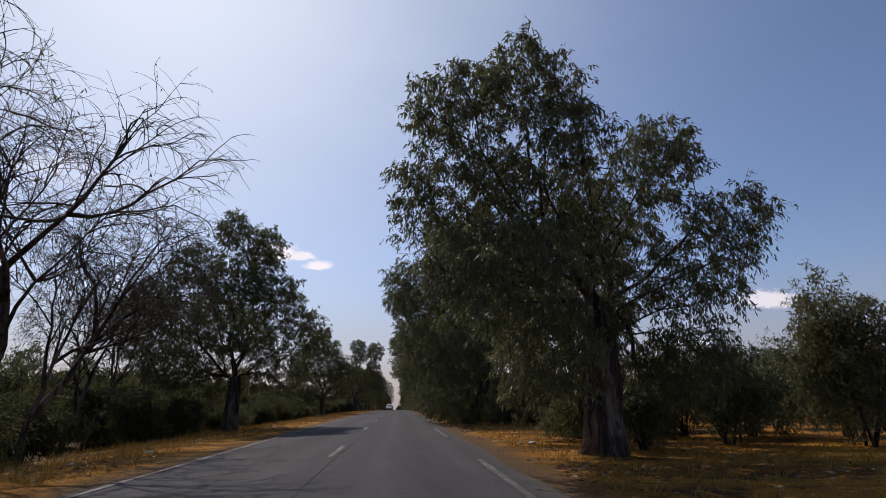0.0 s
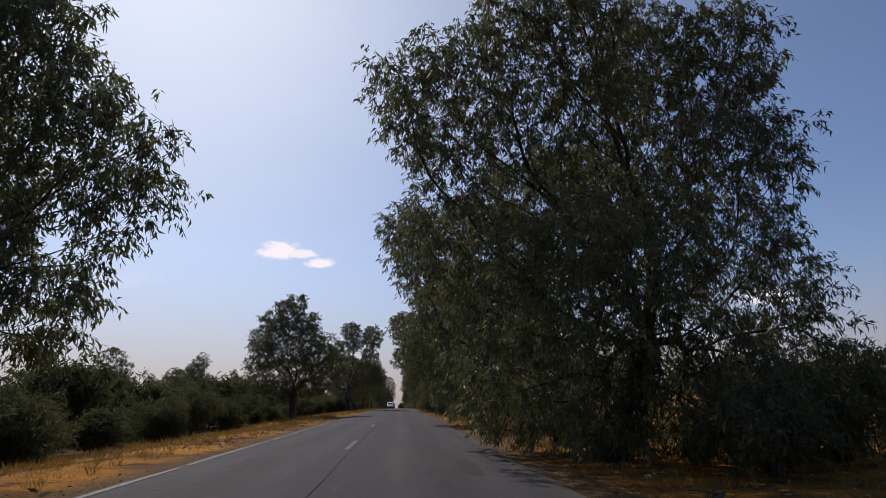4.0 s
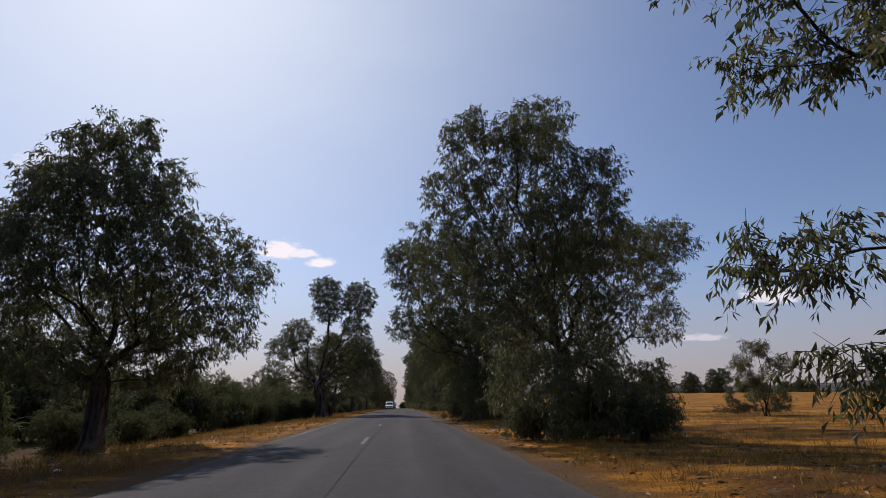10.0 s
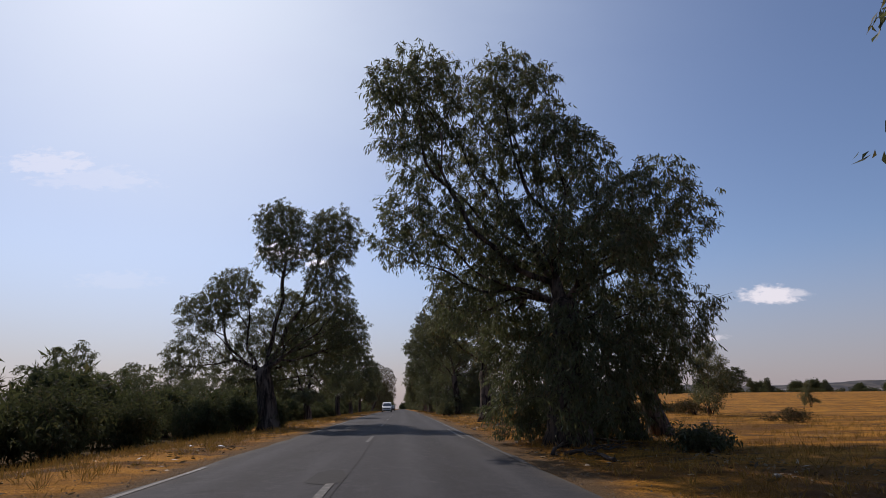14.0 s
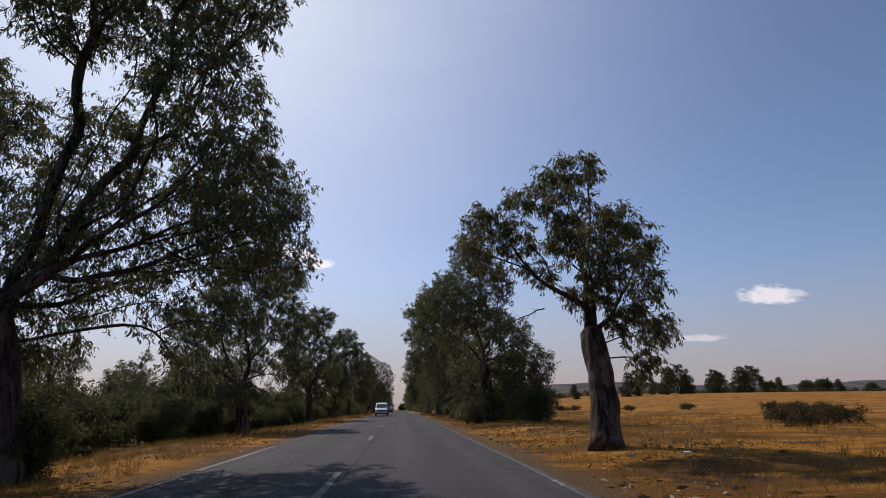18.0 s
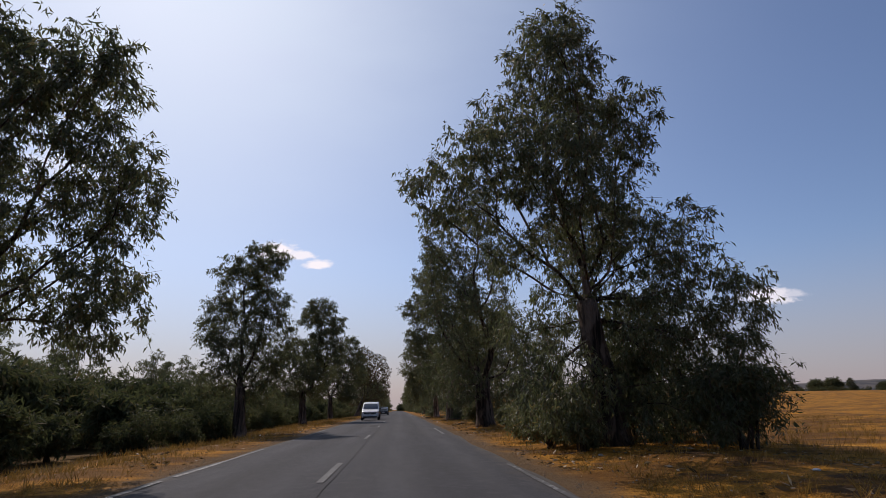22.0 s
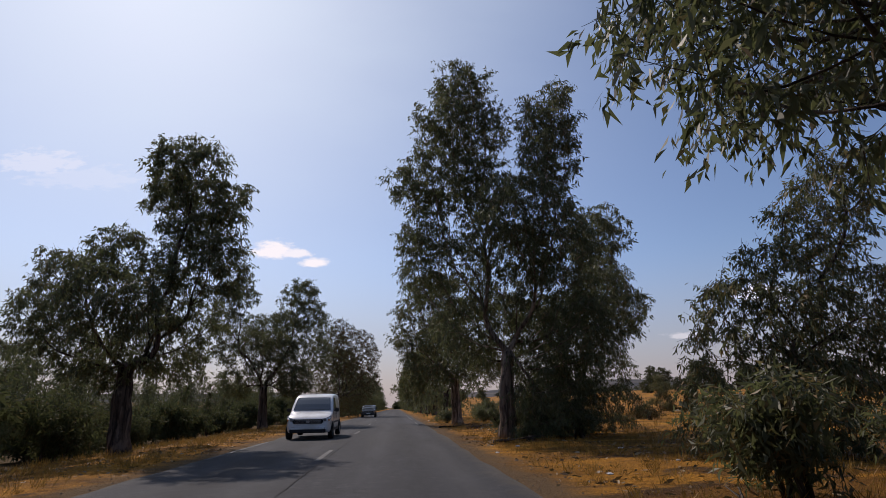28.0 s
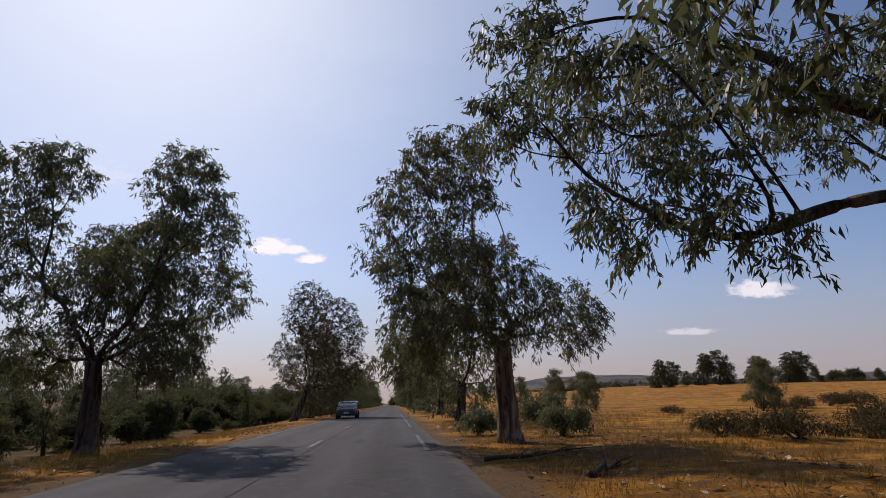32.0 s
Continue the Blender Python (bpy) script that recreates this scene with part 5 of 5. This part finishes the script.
# woods behind the thicket and clumps far over the field
for i in range(150):
    x, y = -24 - 26 * arng.random(), 10 + 3.2 * i + arng.uniform(-5, 5)
    copy_thing(kinds[int(arng.integers(0, 3))], Matrix.Translation((x, y, ground_z(x, y) - 0.5)) @ Matrix.Rotation(arng.uniform(0, 6.28), 4, "Z") @ Matrix.Scale(arng.uniform(0.5, 0.82), 4))
clump = bush(690.0, 920.0, mound(arng, 20, 14, 12) + [(0, 0, 5, 8, 8, 5)], "dark rounded clump of trees far across the field", LEAF_SCRUB, 495, leaf=1.5, per_m2=3.2, each=9, core=4, name="tree_clump", group="trees far across the field")
for x, y, s in ((520, 900, 1.3), (610, 950, 1.4), (640, 950, 1.6), (720, 900, 1.1), (860, 1000, 1.6), (-15, 610, 1.0), (14, 612, 1.0), (-27, 622, 1.1), (26, 625, 1.0), (3, 690, 0.6), (-45, 640, 1.1), (44, 640, 1.1)):
    copy_thing(clump, Matrix.Translation((x, y, ground_z(x, y) - 1.0)) @ Matrix.Rotation(x, 4, "Z") @ Matrix.Scale(s, 4))
# dark broad trees standing in groups at the far end of the field
far_tree = tree(238.0, 648.0, (0.2, 3.0), far_lobes[0], girth=0.4, name="tree", label="dark broad-crowned tree far across the field", leaf=0.42, gap=1.15, twigs=7, each=10, mat=LEAF_SCRUB, seed=611, share=0.1, sides=7, limbs=5, group="trees far across the field")
for x, y, s in ((211, 640, 1.9), (223, 644, 1.75), (248, 640, 2.15), (262, 642, 2.35), (272, 648, 1.6), (293, 640, 1.9), (301, 644, 1.7), (318, 638, 2.1), (330, 642, 2.2), (420, 760, 1.5), (468, 800, 1.6), (560, 820, 1.4), (176, 690, 1.3), (150, 700, 1.1), (60, 700, 1.4), (84, 720, 1.5)):
    copy_thing(far_tree, Matrix.Translation((x, y, ground_z(x, y) - 0.4)) @ Matrix.Rotation(1.7 * x, 4, "Z") @ Matrix.Diagonal((1.1 * s, 1.1 * s, s, 1)))
# dark hedgerow along the far edge of the field
hrng = np.random.default_rng(31)
lumps_ = []
for i in range(150):
    x = 120 + 6.2 * i + hrng.uniform(-3, 3)
    y = 800 + 0.05 * x + hrng.uniform(-12, 12)
    hh = hrng.uniform(2.2, 5.0)
    lumps_.append((x, y, ground_z(x, y) + hh * 0.5, hrng.uniform(4, 8), 4.0, hh))
hl, ht = sprays(hrng, lumps_, 2.2, 9, 1.6, 0.3, 0.3, 2.0)
tagged(quads_mesh("hedgerow", hl, len(hl) // 3, LEAF_SCRUB, None, 3), "dark hedgerow along the far edge of the field", "hedge", kind="stuff")

# ---- grass, stones, scraps ----
def grass(name, x0, x1, y0, y1, count, height, label, seed):
    """Loose dry tufts as one mass of blades."""
    rng = np.random.default_rng(seed)
    px, py = rng.uniform(x0, x1, count), rng.uniform(y0, y1, count)
    keep = np.array([noise.noise((a * 0.45, b * 0.45, 3.0 + seed)) > rng.uniform(-0.6, 0.12) for a, b in zip(px, py)])
    px, py = px[keep], py[keep]
    pz = np.array([ground_z(a, b) for a, b in zip(px, py)])
    n, blades = len(px), 9
    base = np.stack([px, py, pz - 0.02], axis=1)[:, None, :] + np.concatenate([rng.normal(size=(n, blades, 2)) * 0.07, np.zeros((n, blades, 1))], axis=2)
    along = unit(np.array([0, 0, 1.0]) + rng.normal(size=(n, blades, 3)) * np.array([0.5, 0.5, 0.1]))
    long_ = height * (0.35 + 0.9 * rng.random((n, 1))) * (0.6 + 0.6 * rng.random((n, blades)))
    q = leaf_quads(rng, base.reshape(-1, 3), along.reshape(-1, 3), long_.ravel(), np.full(n * blades, 0.014))
    tagged(quads_mesh(name, q, n * blades, STRAW), label, "grass", kind="stuff")


grass("verge_grass", 5.0, 13.0, 2, 235, 12000, 0.24, "dry yellow grass tufts along the verge", 1)
grass("verge_grass", -11.5, -4.4, 2, 240, 10500, 0.30, "dry golden grass on the bank", 2)
grass("field_grass", 12.0, 34.0, 8, 255, 12000, 0.30, "dry stubble and grass across the field", 3)


def stone(size, mat, name, label, group, seed, flat=0.6):
    bm = bmesh.new()
    bmesh.ops.create_icosphere(bm, subdivisions=2, radius=size)
    for v in bm.verts:
        v.co *= 1 + 0.35 * noise.noise(v.co * (1.6 / size) + Vector((seed, 0, 0)))
        v.co.z *= flat
    me = bpy.data.meshes.new(name)
    bm.to_mesh(me)
    bm.free()
    me.materials.append(mat)
    return tagged(new(name, me), label, name.replace("_", " "), group)


rock = stone(0.10, STONE, "stone", "pale stone lying on the dusty verge", "stones on the verge", 3.0)
rock.location = (5.6, 19.5, ground_z(5.6, 19.5) + 0.02)
trash = stone(0.13, SCRAP, "plastic_scrap", "crumpled white plastic scrap in the grass", "litter on the verge", 7.0, 0.35)
trash.location = (6.2, 20.3, ground_z(6.2, 20.3) + 0.03)
prng = np.random.default_rng(77)
for i in range(120):
    right = prng.random() < 0.6
    x = prng.uniform(4.6, 9.5) if right else prng.uniform(-9.0, -4.0)
    y = prng.uniform(3, 235)
    src = trash if prng.random() < 0.22 else rock
    copy_thing(src, Matrix.Translation((x, y, ground_z(x, y) + 0.015)) @ Matrix.Rotation(prng.uniform(0, 6.28), 4, "Z") @ Matrix.Scale(prng.uniform(0.3, 0.95), 4))
gp, gq = [], []
for i in range(4200):
    right = prng.random() < 0.55
    x = 4.05 + abs(prng.normal()) * 0.9 if right else -3.4 - abs(prng.normal()) * 0.8
    y, s = prng.uniform(2, 236), prng.uniform(0.008, 0.028)
    z = ground_z(x, y)
    b = len(gp)
    gp += [(x - s, y, z), (x, y - s, z), (x + s, y, z), (x, y + s, z), (x + s * 0.2, y, z + s * 1.1)]
    gq += [(b, b + 1, b + 4), (b + 1, b + 2, b + 4), (b + 2, b + 3, b + 4), (b + 3, b, b + 4)]
tagged(mesh_part("gravel", gp, gq, GRAVEL), "loose gravel on the road shoulders", "gravel", kind="stuff")


def litter(name, x0, x1, count, size, label, mat, seed):
    """Curled dry leaves and bark strips lying loose on the ground."""
    rng = np.random.default_rng(seed)
    px, py = rng.uniform(x0, x1, count), rng.uniform(3, 236, count)
    keep = np.array([noise.noise((a * 0.30, b * 0.22, 11.0 + seed)) > rng.uniform(-0.30, 0.30) for a, b in zip(px, py)])
    px, py = px[keep], py[keep]
    pz = np.array([ground_z(a, b) for a, b in zip(px, py)]) + 0.012
    along = unit(rng.normal(size=(len(px), 3)) * np.array([1, 1, 0.22]))
    long_ = size * (0.5 + 1.0 * rng.random(len(px)) ** 2)
    q = leaf_quads(rng, np.stack([px, py, pz], axis=1), along, long_, long_ * 0.3)
    tagged(quads_mesh(name, q, len(px), mat), label, "leaf litter", kind="stuff")


litter("leaf_litter", 4.6, 11.5, 26000, 0.16, "dry fallen leaves scattered under the roadside trees", LITTER, 5)
litter("leaf_litter", -10.5, -3.9, 16000, 0.16, "dry fallen leaves scattered along the bank", LITTER, 6)


# fallen branches at the roots
def fallen_branch(x, y, length, turn, seed):
    rng = np.random.default_rng(seed)
    root = tagged(new("fallen_branch"), "dry grey branch fallen on the verge", "branch", "fallen branches")
    root.matrix_basis = Matrix.Translation((x, y, ground_z(x, y) + 0.05)) @ Matrix.Rotation(turn, 4, "Z")
    line = bend((-length / 2, 0, 0), (length / 2, 0, 0.02), rng, 0.02, 7, 0.05)
    v, f = tube(line, [0.06 - 0.007 * i for i in range(7)], 6, 0.08, rng)
    mesh_part("stem", v, f, TWIG, root, smooth=True)
    for i in range(5):
        p = line[2 + i % 4]
        v, f = tube(bend(p, (p[0] + rng.uniform(0.2, 0.9), rng.uniform(-0.6, 0.6), 0.05 + 0.15 * rng.random()), rng, 0.1, 4, 0.1), (0.025, 0.018, 0.012, 0.006), 4)
        mesh_part("side_twig", v, f, TWIG, root, smooth=True)
    return root


for i, (x, y, l, a) in enumerate(((5.7, 105.5, 3.6, 1.2), (6.3, 104.0, 2.6, 0.6), (7.4, 107.5, 2.2, 2.2), (5.9, 103.0, 2.0, 1.7), (6.2, 196.0, 1.8, 0.4), (5.7, 181.0, 2.2, 1.0), (5.5, 33.0, 1.6, 0.9), (5.8, 212.0, 2.6, 0.3), (6.6, 209.0, 2.0, 0.8))):
    fallen_branch(x, y, l, a, 700 + i)

# ---- vehicles on the other lane ----
GLASS = material("dark_car_glass", lambda n: (0.02, 0.023, 0.026), 0.04, spec=1.0, coat=1.0)
RUBBER = material("tyre_rubber", lambda n: n.mix(n.noise(20, 3, 0.6, where(n)), (0.012, 0.012, 0.012), (0.03, 0.03, 0.03)), 0.85)
STEEL = material("wheel_steel", lambda n: n.mix(n.noise(12, 2, 0.5, where(n)), (0.32, 0.32, 0.33), (0.5, 0.5, 0.5)), 0.35, 0.9)
TRIM = material("black_plastic_trim", lambda n: n.mix(n.noise(30, 2, 0.5, where(n)), (0.014, 0.014, 0.015), (0.035, 0.035, 0.036)), 0.6)
LAMP = material("headlamp_glass", lambda n: n.mix(n.noise(15, 2, 0.5, where(n)), (0.16, 0.165, 0.175), (0.34, 0.35, 0.36)), 0.08, spec=0.9)
AMBER = material("indicator_plastic", lambda n: (0.75, 0.25, 0.03), 0.2)
PLATE = material("plate_blank", lambda n: (0.7, 0.7, 0.68), 0.4)
WHITE = material("white_car_paint", lambda n: n.mix(n.ramp(n.noise(2.2, 4, 0.6, where(n)), 0.4, 0.8), (0.80, 0.80, 0.79), (0.62, 0.60, 0.56)), 0.25, coat=0.6)
DARK = material("dark_car_paint", lambda n: n.mix(n.ramp(n.noise(2.2, 4, 0.6, where(n)), 0.4, 0.8), (0.045, 0.05, 0.055), (0.09, 0.088, 0.085)), 0.25, coat=0.6)


def box_part(name, x0, x1, y0, y1, z0, z1, mat, parent, round_=0.03, label="", shear=0.0):
    bm = bmesh.new()
    bmesh.ops.create_cube(bm, size=1.0)
    for v in bm.verts:
        v.co = Vector(((x0 + x1) / 2 + v.co.x * (x1 - x0), (y0 + y1) / 2 + v.co.y * (y1 - y0) + shear * v.co.z, (z0 + z1) / 2 + v.co.z * (z1 - z0)))
    bmesh.ops.bevel(bm, geom=bm.edges[:], offset=round_, segments=2, affect="EDGES")
    me = bpy.data.meshes.new(name)
    bm.to_mesh(me)
    bm.free()
    me.materials.append(mat)
    ob = new(name, me)
    ob.parent = parent
    if label:
        ob["label"] = label
    return ob


def shell(name, stations, mat, parent):
    """A rounded car body lofted along its length: (y, half width, roof height) at each station."""
    v, f = [], []
    for y, w, top in stations:
        belt = min(top - 0.10, 1.02)
        wr = w * (1 - 0.13 * max(top - 1.02, 0.0) / 0.8)
        low = 0.27 if 0.1 < y - stations[0][0] < 4.0 else 0.33
        half = [(0.80 * w, low), (0.95 * w, low + 0.03), (0.985 * w, low + 0.10), (w, 0.52), (w, 0.5 * (0.52 + belt)), (0.99 * w, belt), (0.5 * (0.99 * w + wr), 0.5 * (belt + top - 0.07)), (wr, top - 0.07), (0.95 * wr, top - 0.022), (0.85 * wr, top - 0.004), (0.45 * wr, top + 0.008)]
        v += [(x, y, z) for x, z in half] + [(-x, y, z) for x, z in reversed(half)]
    n = 22
    for i in range(len(stations) - 1):
        for j in range(n):
            p, q = i * n + j, i * n + (j + 1) % n
            f.append((p, q, q + n, p + n))
    f.append(tuple(reversed(range(n))))
    f.append(tuple(range((len(stations) - 1) * n, len(stations) * n)))
    ob = mesh_part(name, v, f, mat, parent, smooth=True)
    bm = bmesh.new()
    bm.from_mesh(ob.data)
    bmesh.ops.recalc_face_normals(bm, faces=bm.faces[:])
    bm.to_mesh(ob.data)
    bm.free()
    return ob


def wheel(parent, x, y, r):
    w = new("wheel")
    w.parent = parent
    w.location = (x, y, r)
    out = 1 if x > 0 else -1

    def ring(profile, mat, name, sides=24):
        v, f = [], []
        for k in range(sides):
            a = 2 * math.pi * k / sides
            v += [(px * out, pr * math.cos(a), pr * math.sin(a)) for px, pr in profile]
        n = len(profile)
        for k in range(sides):
            for j in range(n - 1):
                a, b = k * n + j, ((k + 1) % sides) * n + j
                f.append((a, b, b + 1, a + 1))
        mesh_part(name, v, f, mat, w, smooth=True)

    ring([(-0.1, r * 0.66), (-0.1, r * 0.93), (-0.07, r), (0.07, r), (0.1, r * 0.93), (0.1, r * 0.66)], RUBBER, "tyre")
    ring([(0.085, r * 0.66), (0.07, r * 0.6), (0.05, r * 0.45), (0.085, r * 0.2), (0.085, 0.005)], STEEL, "rim")


def pane(name, pts, mat, parent, label=""):
    """A sheet of glass or trim a centimetre thick from its outline."""
    p = [Vector(q) for q in pts]
    nrm = (p[1] - p[0]).cross(p[2] - p[0]).normalized() * 0.012
    n = len(p)
    v = [q for q in p] + [q + nrm for q in p]
    f = [tuple(reversed(range(n))), tuple(range(n, 2 * n))] + [(i, (i + 1) % n, (i + 1) % n + n, i + n) for i in range(n)]
    return mesh_part(name, v, f, mat, parent, label)


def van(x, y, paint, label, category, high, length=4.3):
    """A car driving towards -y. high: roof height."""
    root = tagged(new("van" if high > 1.6 else "car"), label, category, "oncoming vehicles")
    root.location = (x, y, on_road(x, y) + 0.012)
    h, L = high, length
    nose = -L / 2
    k = (L - 0.1) / 4.2

    def up(z):
        return z if z < 1.05 else 1.05 + (z - 1.05) * (h - 1.05) / 0.75

    shell("body", [(nose + y * k, w, up(z)) for y, w, z in ((0.0, 0.66, 0.66), (0.05, 0.76, 0.76), (0.14, 0.82, 0.84), (0.34, 0.86, 0.93), (0.62, 0.875, 0.99), (0.92, 0.88, 1.05), (1.02, 0.88, 1.10), (1.30, 0.88, 1.36), (1.60, 0.88, 1.60), (1.80, 0.88, 1.70), (2.10, 0.88, 1.77), (2.7, 0.88, 1.80), (3.5, 0.88, 1.80), (3.95, 0.875, 1.76), (4.12, 0.86, 1.70), (4.2, 0.83, 1.62))], paint, root)
    y0, y1 = nose + 1.06 * k, nose + 1.66 * k
    gv, gf, cols, steps = [], [], 8, 6
    slope = ((1.02, 1.10), (1.30, 1.36), (1.60, 1.60), (1.80, 1.70))
    for lift in (0.030, 0.012):
        for j in range(steps):
            y = 1.05 + 0.60 * j / (steps - 1)
            z = next(za + (zb - za) * (y - ya) / (yb - ya) for (ya, za), (yb, zb) in zip(slope, slope[1:]) if y <= yb)
            wr = 0.88 * (1 - 0.13 * (z - 1.02) / 0.8) * (0.88 - 0.03 * j / (steps - 1))
            gv += [(wr * (2 * i / (cols - 1) - 1), nose + (y - lift) * k + 0.02 * (2 * i / (cols - 1) - 1) ** 2, up(z) + lift * 0.6 - 0.006 * (2 * i / (cols - 1) - 1) ** 4) for i in range(cols)]
    layer = cols * steps
    for j in range(steps - 1):
        for i in range(cols - 1):
            p = j * cols + i
            gf += [(p, p + 1, p + cols + 1, p + cols), (p + layer, p + layer + cols, p + layer + cols + 1, p + layer + 1)]
    edge = [i for i in range(cols)] + [j * cols + cols - 1 for j in range(1, steps)] + [(steps - 1) * cols + i for i in range(cols - 2, -1, -1)] + [j * cols for j in range(steps - 2, 0, -1)]
    gf += [(edge[i], edge[i] + layer, edge[(i + 1) % len(edge)] + layer, edge[(i + 1) % len(edge)]) for i in range(len(edge))]
    mesh_part("windscreen", gv, gf, GLASS, root, "windscreen that mirrors the bright sky", smooth=False)
    top = up(1.62)
    for s in (-1, 1):
        xa = s * 0.884
        xb = s * (0.88 * (1 - 0.13 * (h - 1.02) / 0.8) + 0.5 * (0.11 + 0.01) * (h - top) + 0.012)
        for name, ya, yb, yc, yd in (("front_window", 1.30, 2.22, 2.22, 1.74), ("rear_window", 2.32, 3.6, 3.5, 2.32))[:1 if h > 1.6 else 2]:
            pts = [(xa, nose + ya * k, 1.07), (xa, nose + yb * k, 1.07), (xb, nose + yc * k, top), (xb, nose + yd * k, top)]
            pane(name, pts if s > 0 else pts[::-1], GLASS, root)
        lamp = [(0.50, -0.012, 0.70), (0.78, 0.06, 0.69), (0.872, 0.34, 0.80), (0.868, 0.42, 0.93), (0.76, 0.16, 0.86), (0.50, 0.03, 0.79)]
        ring = [(s * a, nose + b, c) for a, b, c in lamp] + [(s * (a - 0.05), nose + b + 0.10, c) for a, b, c in lamp]
        around = [(q, (q + 1) % 6, (q + 1) % 6 + 6, q + 6) for q in range(6)] + [(5, 4, 3, 2, 1, 0), (6, 7, 8, 9, 10, 11)]
        mesh_part("headlamp", ring, around if s > 0 else [face[::-1] for face in around], LAMP, root, "clear swept-back headlamp")
        box_part("lamp_reflector", s * 0.66 - 0.07, s * 0.66 + 0.07, nose + 0.0, nose + 0.06, 0.72, 0.80, STEEL, root, 0.03)
        box_part("indicator", s * 0.80 - 0.03, s * 0.80 + 0.03, nose + 0.10, nose + 0.26, 0.72, 0.80, AMBER, root, 0.015, "amber indicator")
        box_part("mirror", s * 0.99 - 0.10, s * 0.99 + 0.10, nose + 1.34, nose + 1.44, 1.05, 1.21, TRIM, root, 0.035, "black door mirror")
        box_part("sill_trim", s * 0.87 - 0.02, s * 0.87 + 0.025, nose + 1.15, L / 2 - 1.05, 0.29, 0.40, TRIM, root, 0.015)
        box_part("side_moulding", s * 0.88 - 0.02, s * 0.88 + 0.012, nose + 1.3, L / 2 - 1.1, 0.60, 0.67, TRIM, root, 0.008)
        box_part("door_handle", s * 0.885 - 0.02, s * 0.885 + 0.02, nose + 2.0, nose + 2.18, 0.93, 0.965, TRIM, root, 0.008)
        box_part("fog_lamp", s * 0.60 - 0.06, s * 0.60 + 0.06, nose - 0.03, nose + 0.05, 0.37, 0.44, LAMP, root, 0.02)
        for ys in (1.22, 2.28):
            box_part("door_seam", s * 0.879 - 0.006, s * 0.879 + 0.005, nose + ys * k, nose + ys * k + 0.012, 0.42, 1.02, TRIM, root, 0.002)
        for yy in (nose + 0.76, L / 2 - 0.74):
            wheel(root, s * 0.835, yy, 0.31)
            rim = [(s * 0.886, yy + 0.37 * math.cos(math.pi * q / 12), 0.31 + 0.37 * math.sin(math.pi * q / 12)) for q in range(-1, 14)]
            pane("wheel_arch", rim if s > 0 else rim[::-1], RUBBER, root)
    box_part("grille", -0.60, 0.60, nose - 0.035, nose + 0.10, 0.59, 0.80, TRIM, root, 0.04, "black slatted grille")
    box_part("badge", -0.07, 0.07, nose - 0.052, nose - 0.02, 0.665, 0.745, STEEL, root, 0.015, "plain chrome badge")
    for i in range(3):
        box_part("grille_bar", -0.50, 0.50, nose - 0.040, nose + 0.02, 0.655 + 0.045 * i, 0.667 + 0.045 * i, STEEL, root, 0.004)
    box_part("bumper", -0.76, 0.76, nose - 0.06, nose + 0.26, 0.29, 0.60, paint, root, 0.10)
    box_part("air_intake", -0.70, 0.70, nose - 0.072, nose + 0.05, 0.28, 0.45, TRIM, root, 0.03)
    box_part("number_plate", -0.24, 0.24, nose - 0.084, nose - 0.05, 0.47, 0.56, PLATE, root, 0.004, "blank pale number plate")
    if h > 1.6:
        v, f = tube([(0.0, nose + 1.95, h - 0.06), (0.0, nose + 2.1, h + 0.16), (0.0, nose + 2.28, h + 0.40)], [0.006, 0.005, 0.003], 6)
        mesh_part("aerial", v, f, TRIM, root, "thin black roof aerial")
        for s in (-1, 1):
            for za, zb in ((0.74, 0.752), (1.08, 1.092)):
                box_part("panel_crease", s * 0.884 - 0.010, s * 0.884 + 0.003, nose + 2.42, L / 2 - 0.34, za, zb, paint, root, 0.004)
            box_part("rear_seam", s * 0.882 - 0.006, s * 0.882 + 0.003, L / 2 - 0.30, L / 2 - 0.288, 0.45, 1.04, TRIM, root, 0.002)
    for s in (-0.3, 0.25):
        box_part("wiper", s - 0.28, s + 0.28, y0 - 0.11, y0 - 0.09, 1.135, 1.15, TRIM, root, 0.004)
    return root


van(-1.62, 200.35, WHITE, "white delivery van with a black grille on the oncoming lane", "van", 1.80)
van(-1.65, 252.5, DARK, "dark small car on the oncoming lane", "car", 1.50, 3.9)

# ---- low sheds far across the field ----
SHED = material("whitewashed_shed", lambda n: n.mix(n.noise(0.4, 3, 0.5, where(n)), (0.55, 0.56, 0.58), (0.74, 0.74, 0.72)), 0.8)
TILE = material("shed_roof", lambda n: n.mix(n.noise(0.5, 3, 0.5, where(n)), (0.30, 0.28, 0.27), (0.42, 0.38, 0.36)), 0.8)
for x, y, l, h in ((960, 1180, 46, 5), (1030, 1190, 60, 4.5), (1120, 1200, 38, 5.5), (760, 1190, 30, 5), (1230, 1180, 55, 5)):
    root = tagged(new("farm_shed"), "long pale farm shed far across the field", "shed", "farm sheds")
    root.location = (x, y, ground_z(x, y) - 0.5)
    box_part("wall", -l / 2, l / 2, -6, 6, 0, h, SHED, root, 0.05)
    mesh_part("roof", [(-l / 2 - 0.5, -6.5, h), (l / 2 + 0.5, -6.5, h), (l / 2 + 0.5, 6.5, h), (-l / 2 - 0.5, 6.5, h), (-l / 2 - 0.5, 0, h + 2), (l / 2 + 0.5, 0, h + 2)], [(0, 1, 5, 4), (3, 4, 5, 2), (0, 4, 3), (1, 2, 5), (0, 3, 2, 1)], TILE, root)
    for i in range(3):
        box_part("door", -l / 3 + i * l / 3 - 1.5, -l / 3 + i * l / 3 + 1.5, -6.12, -5.9, 0.05, 3.2, TILE, root, 0.02)
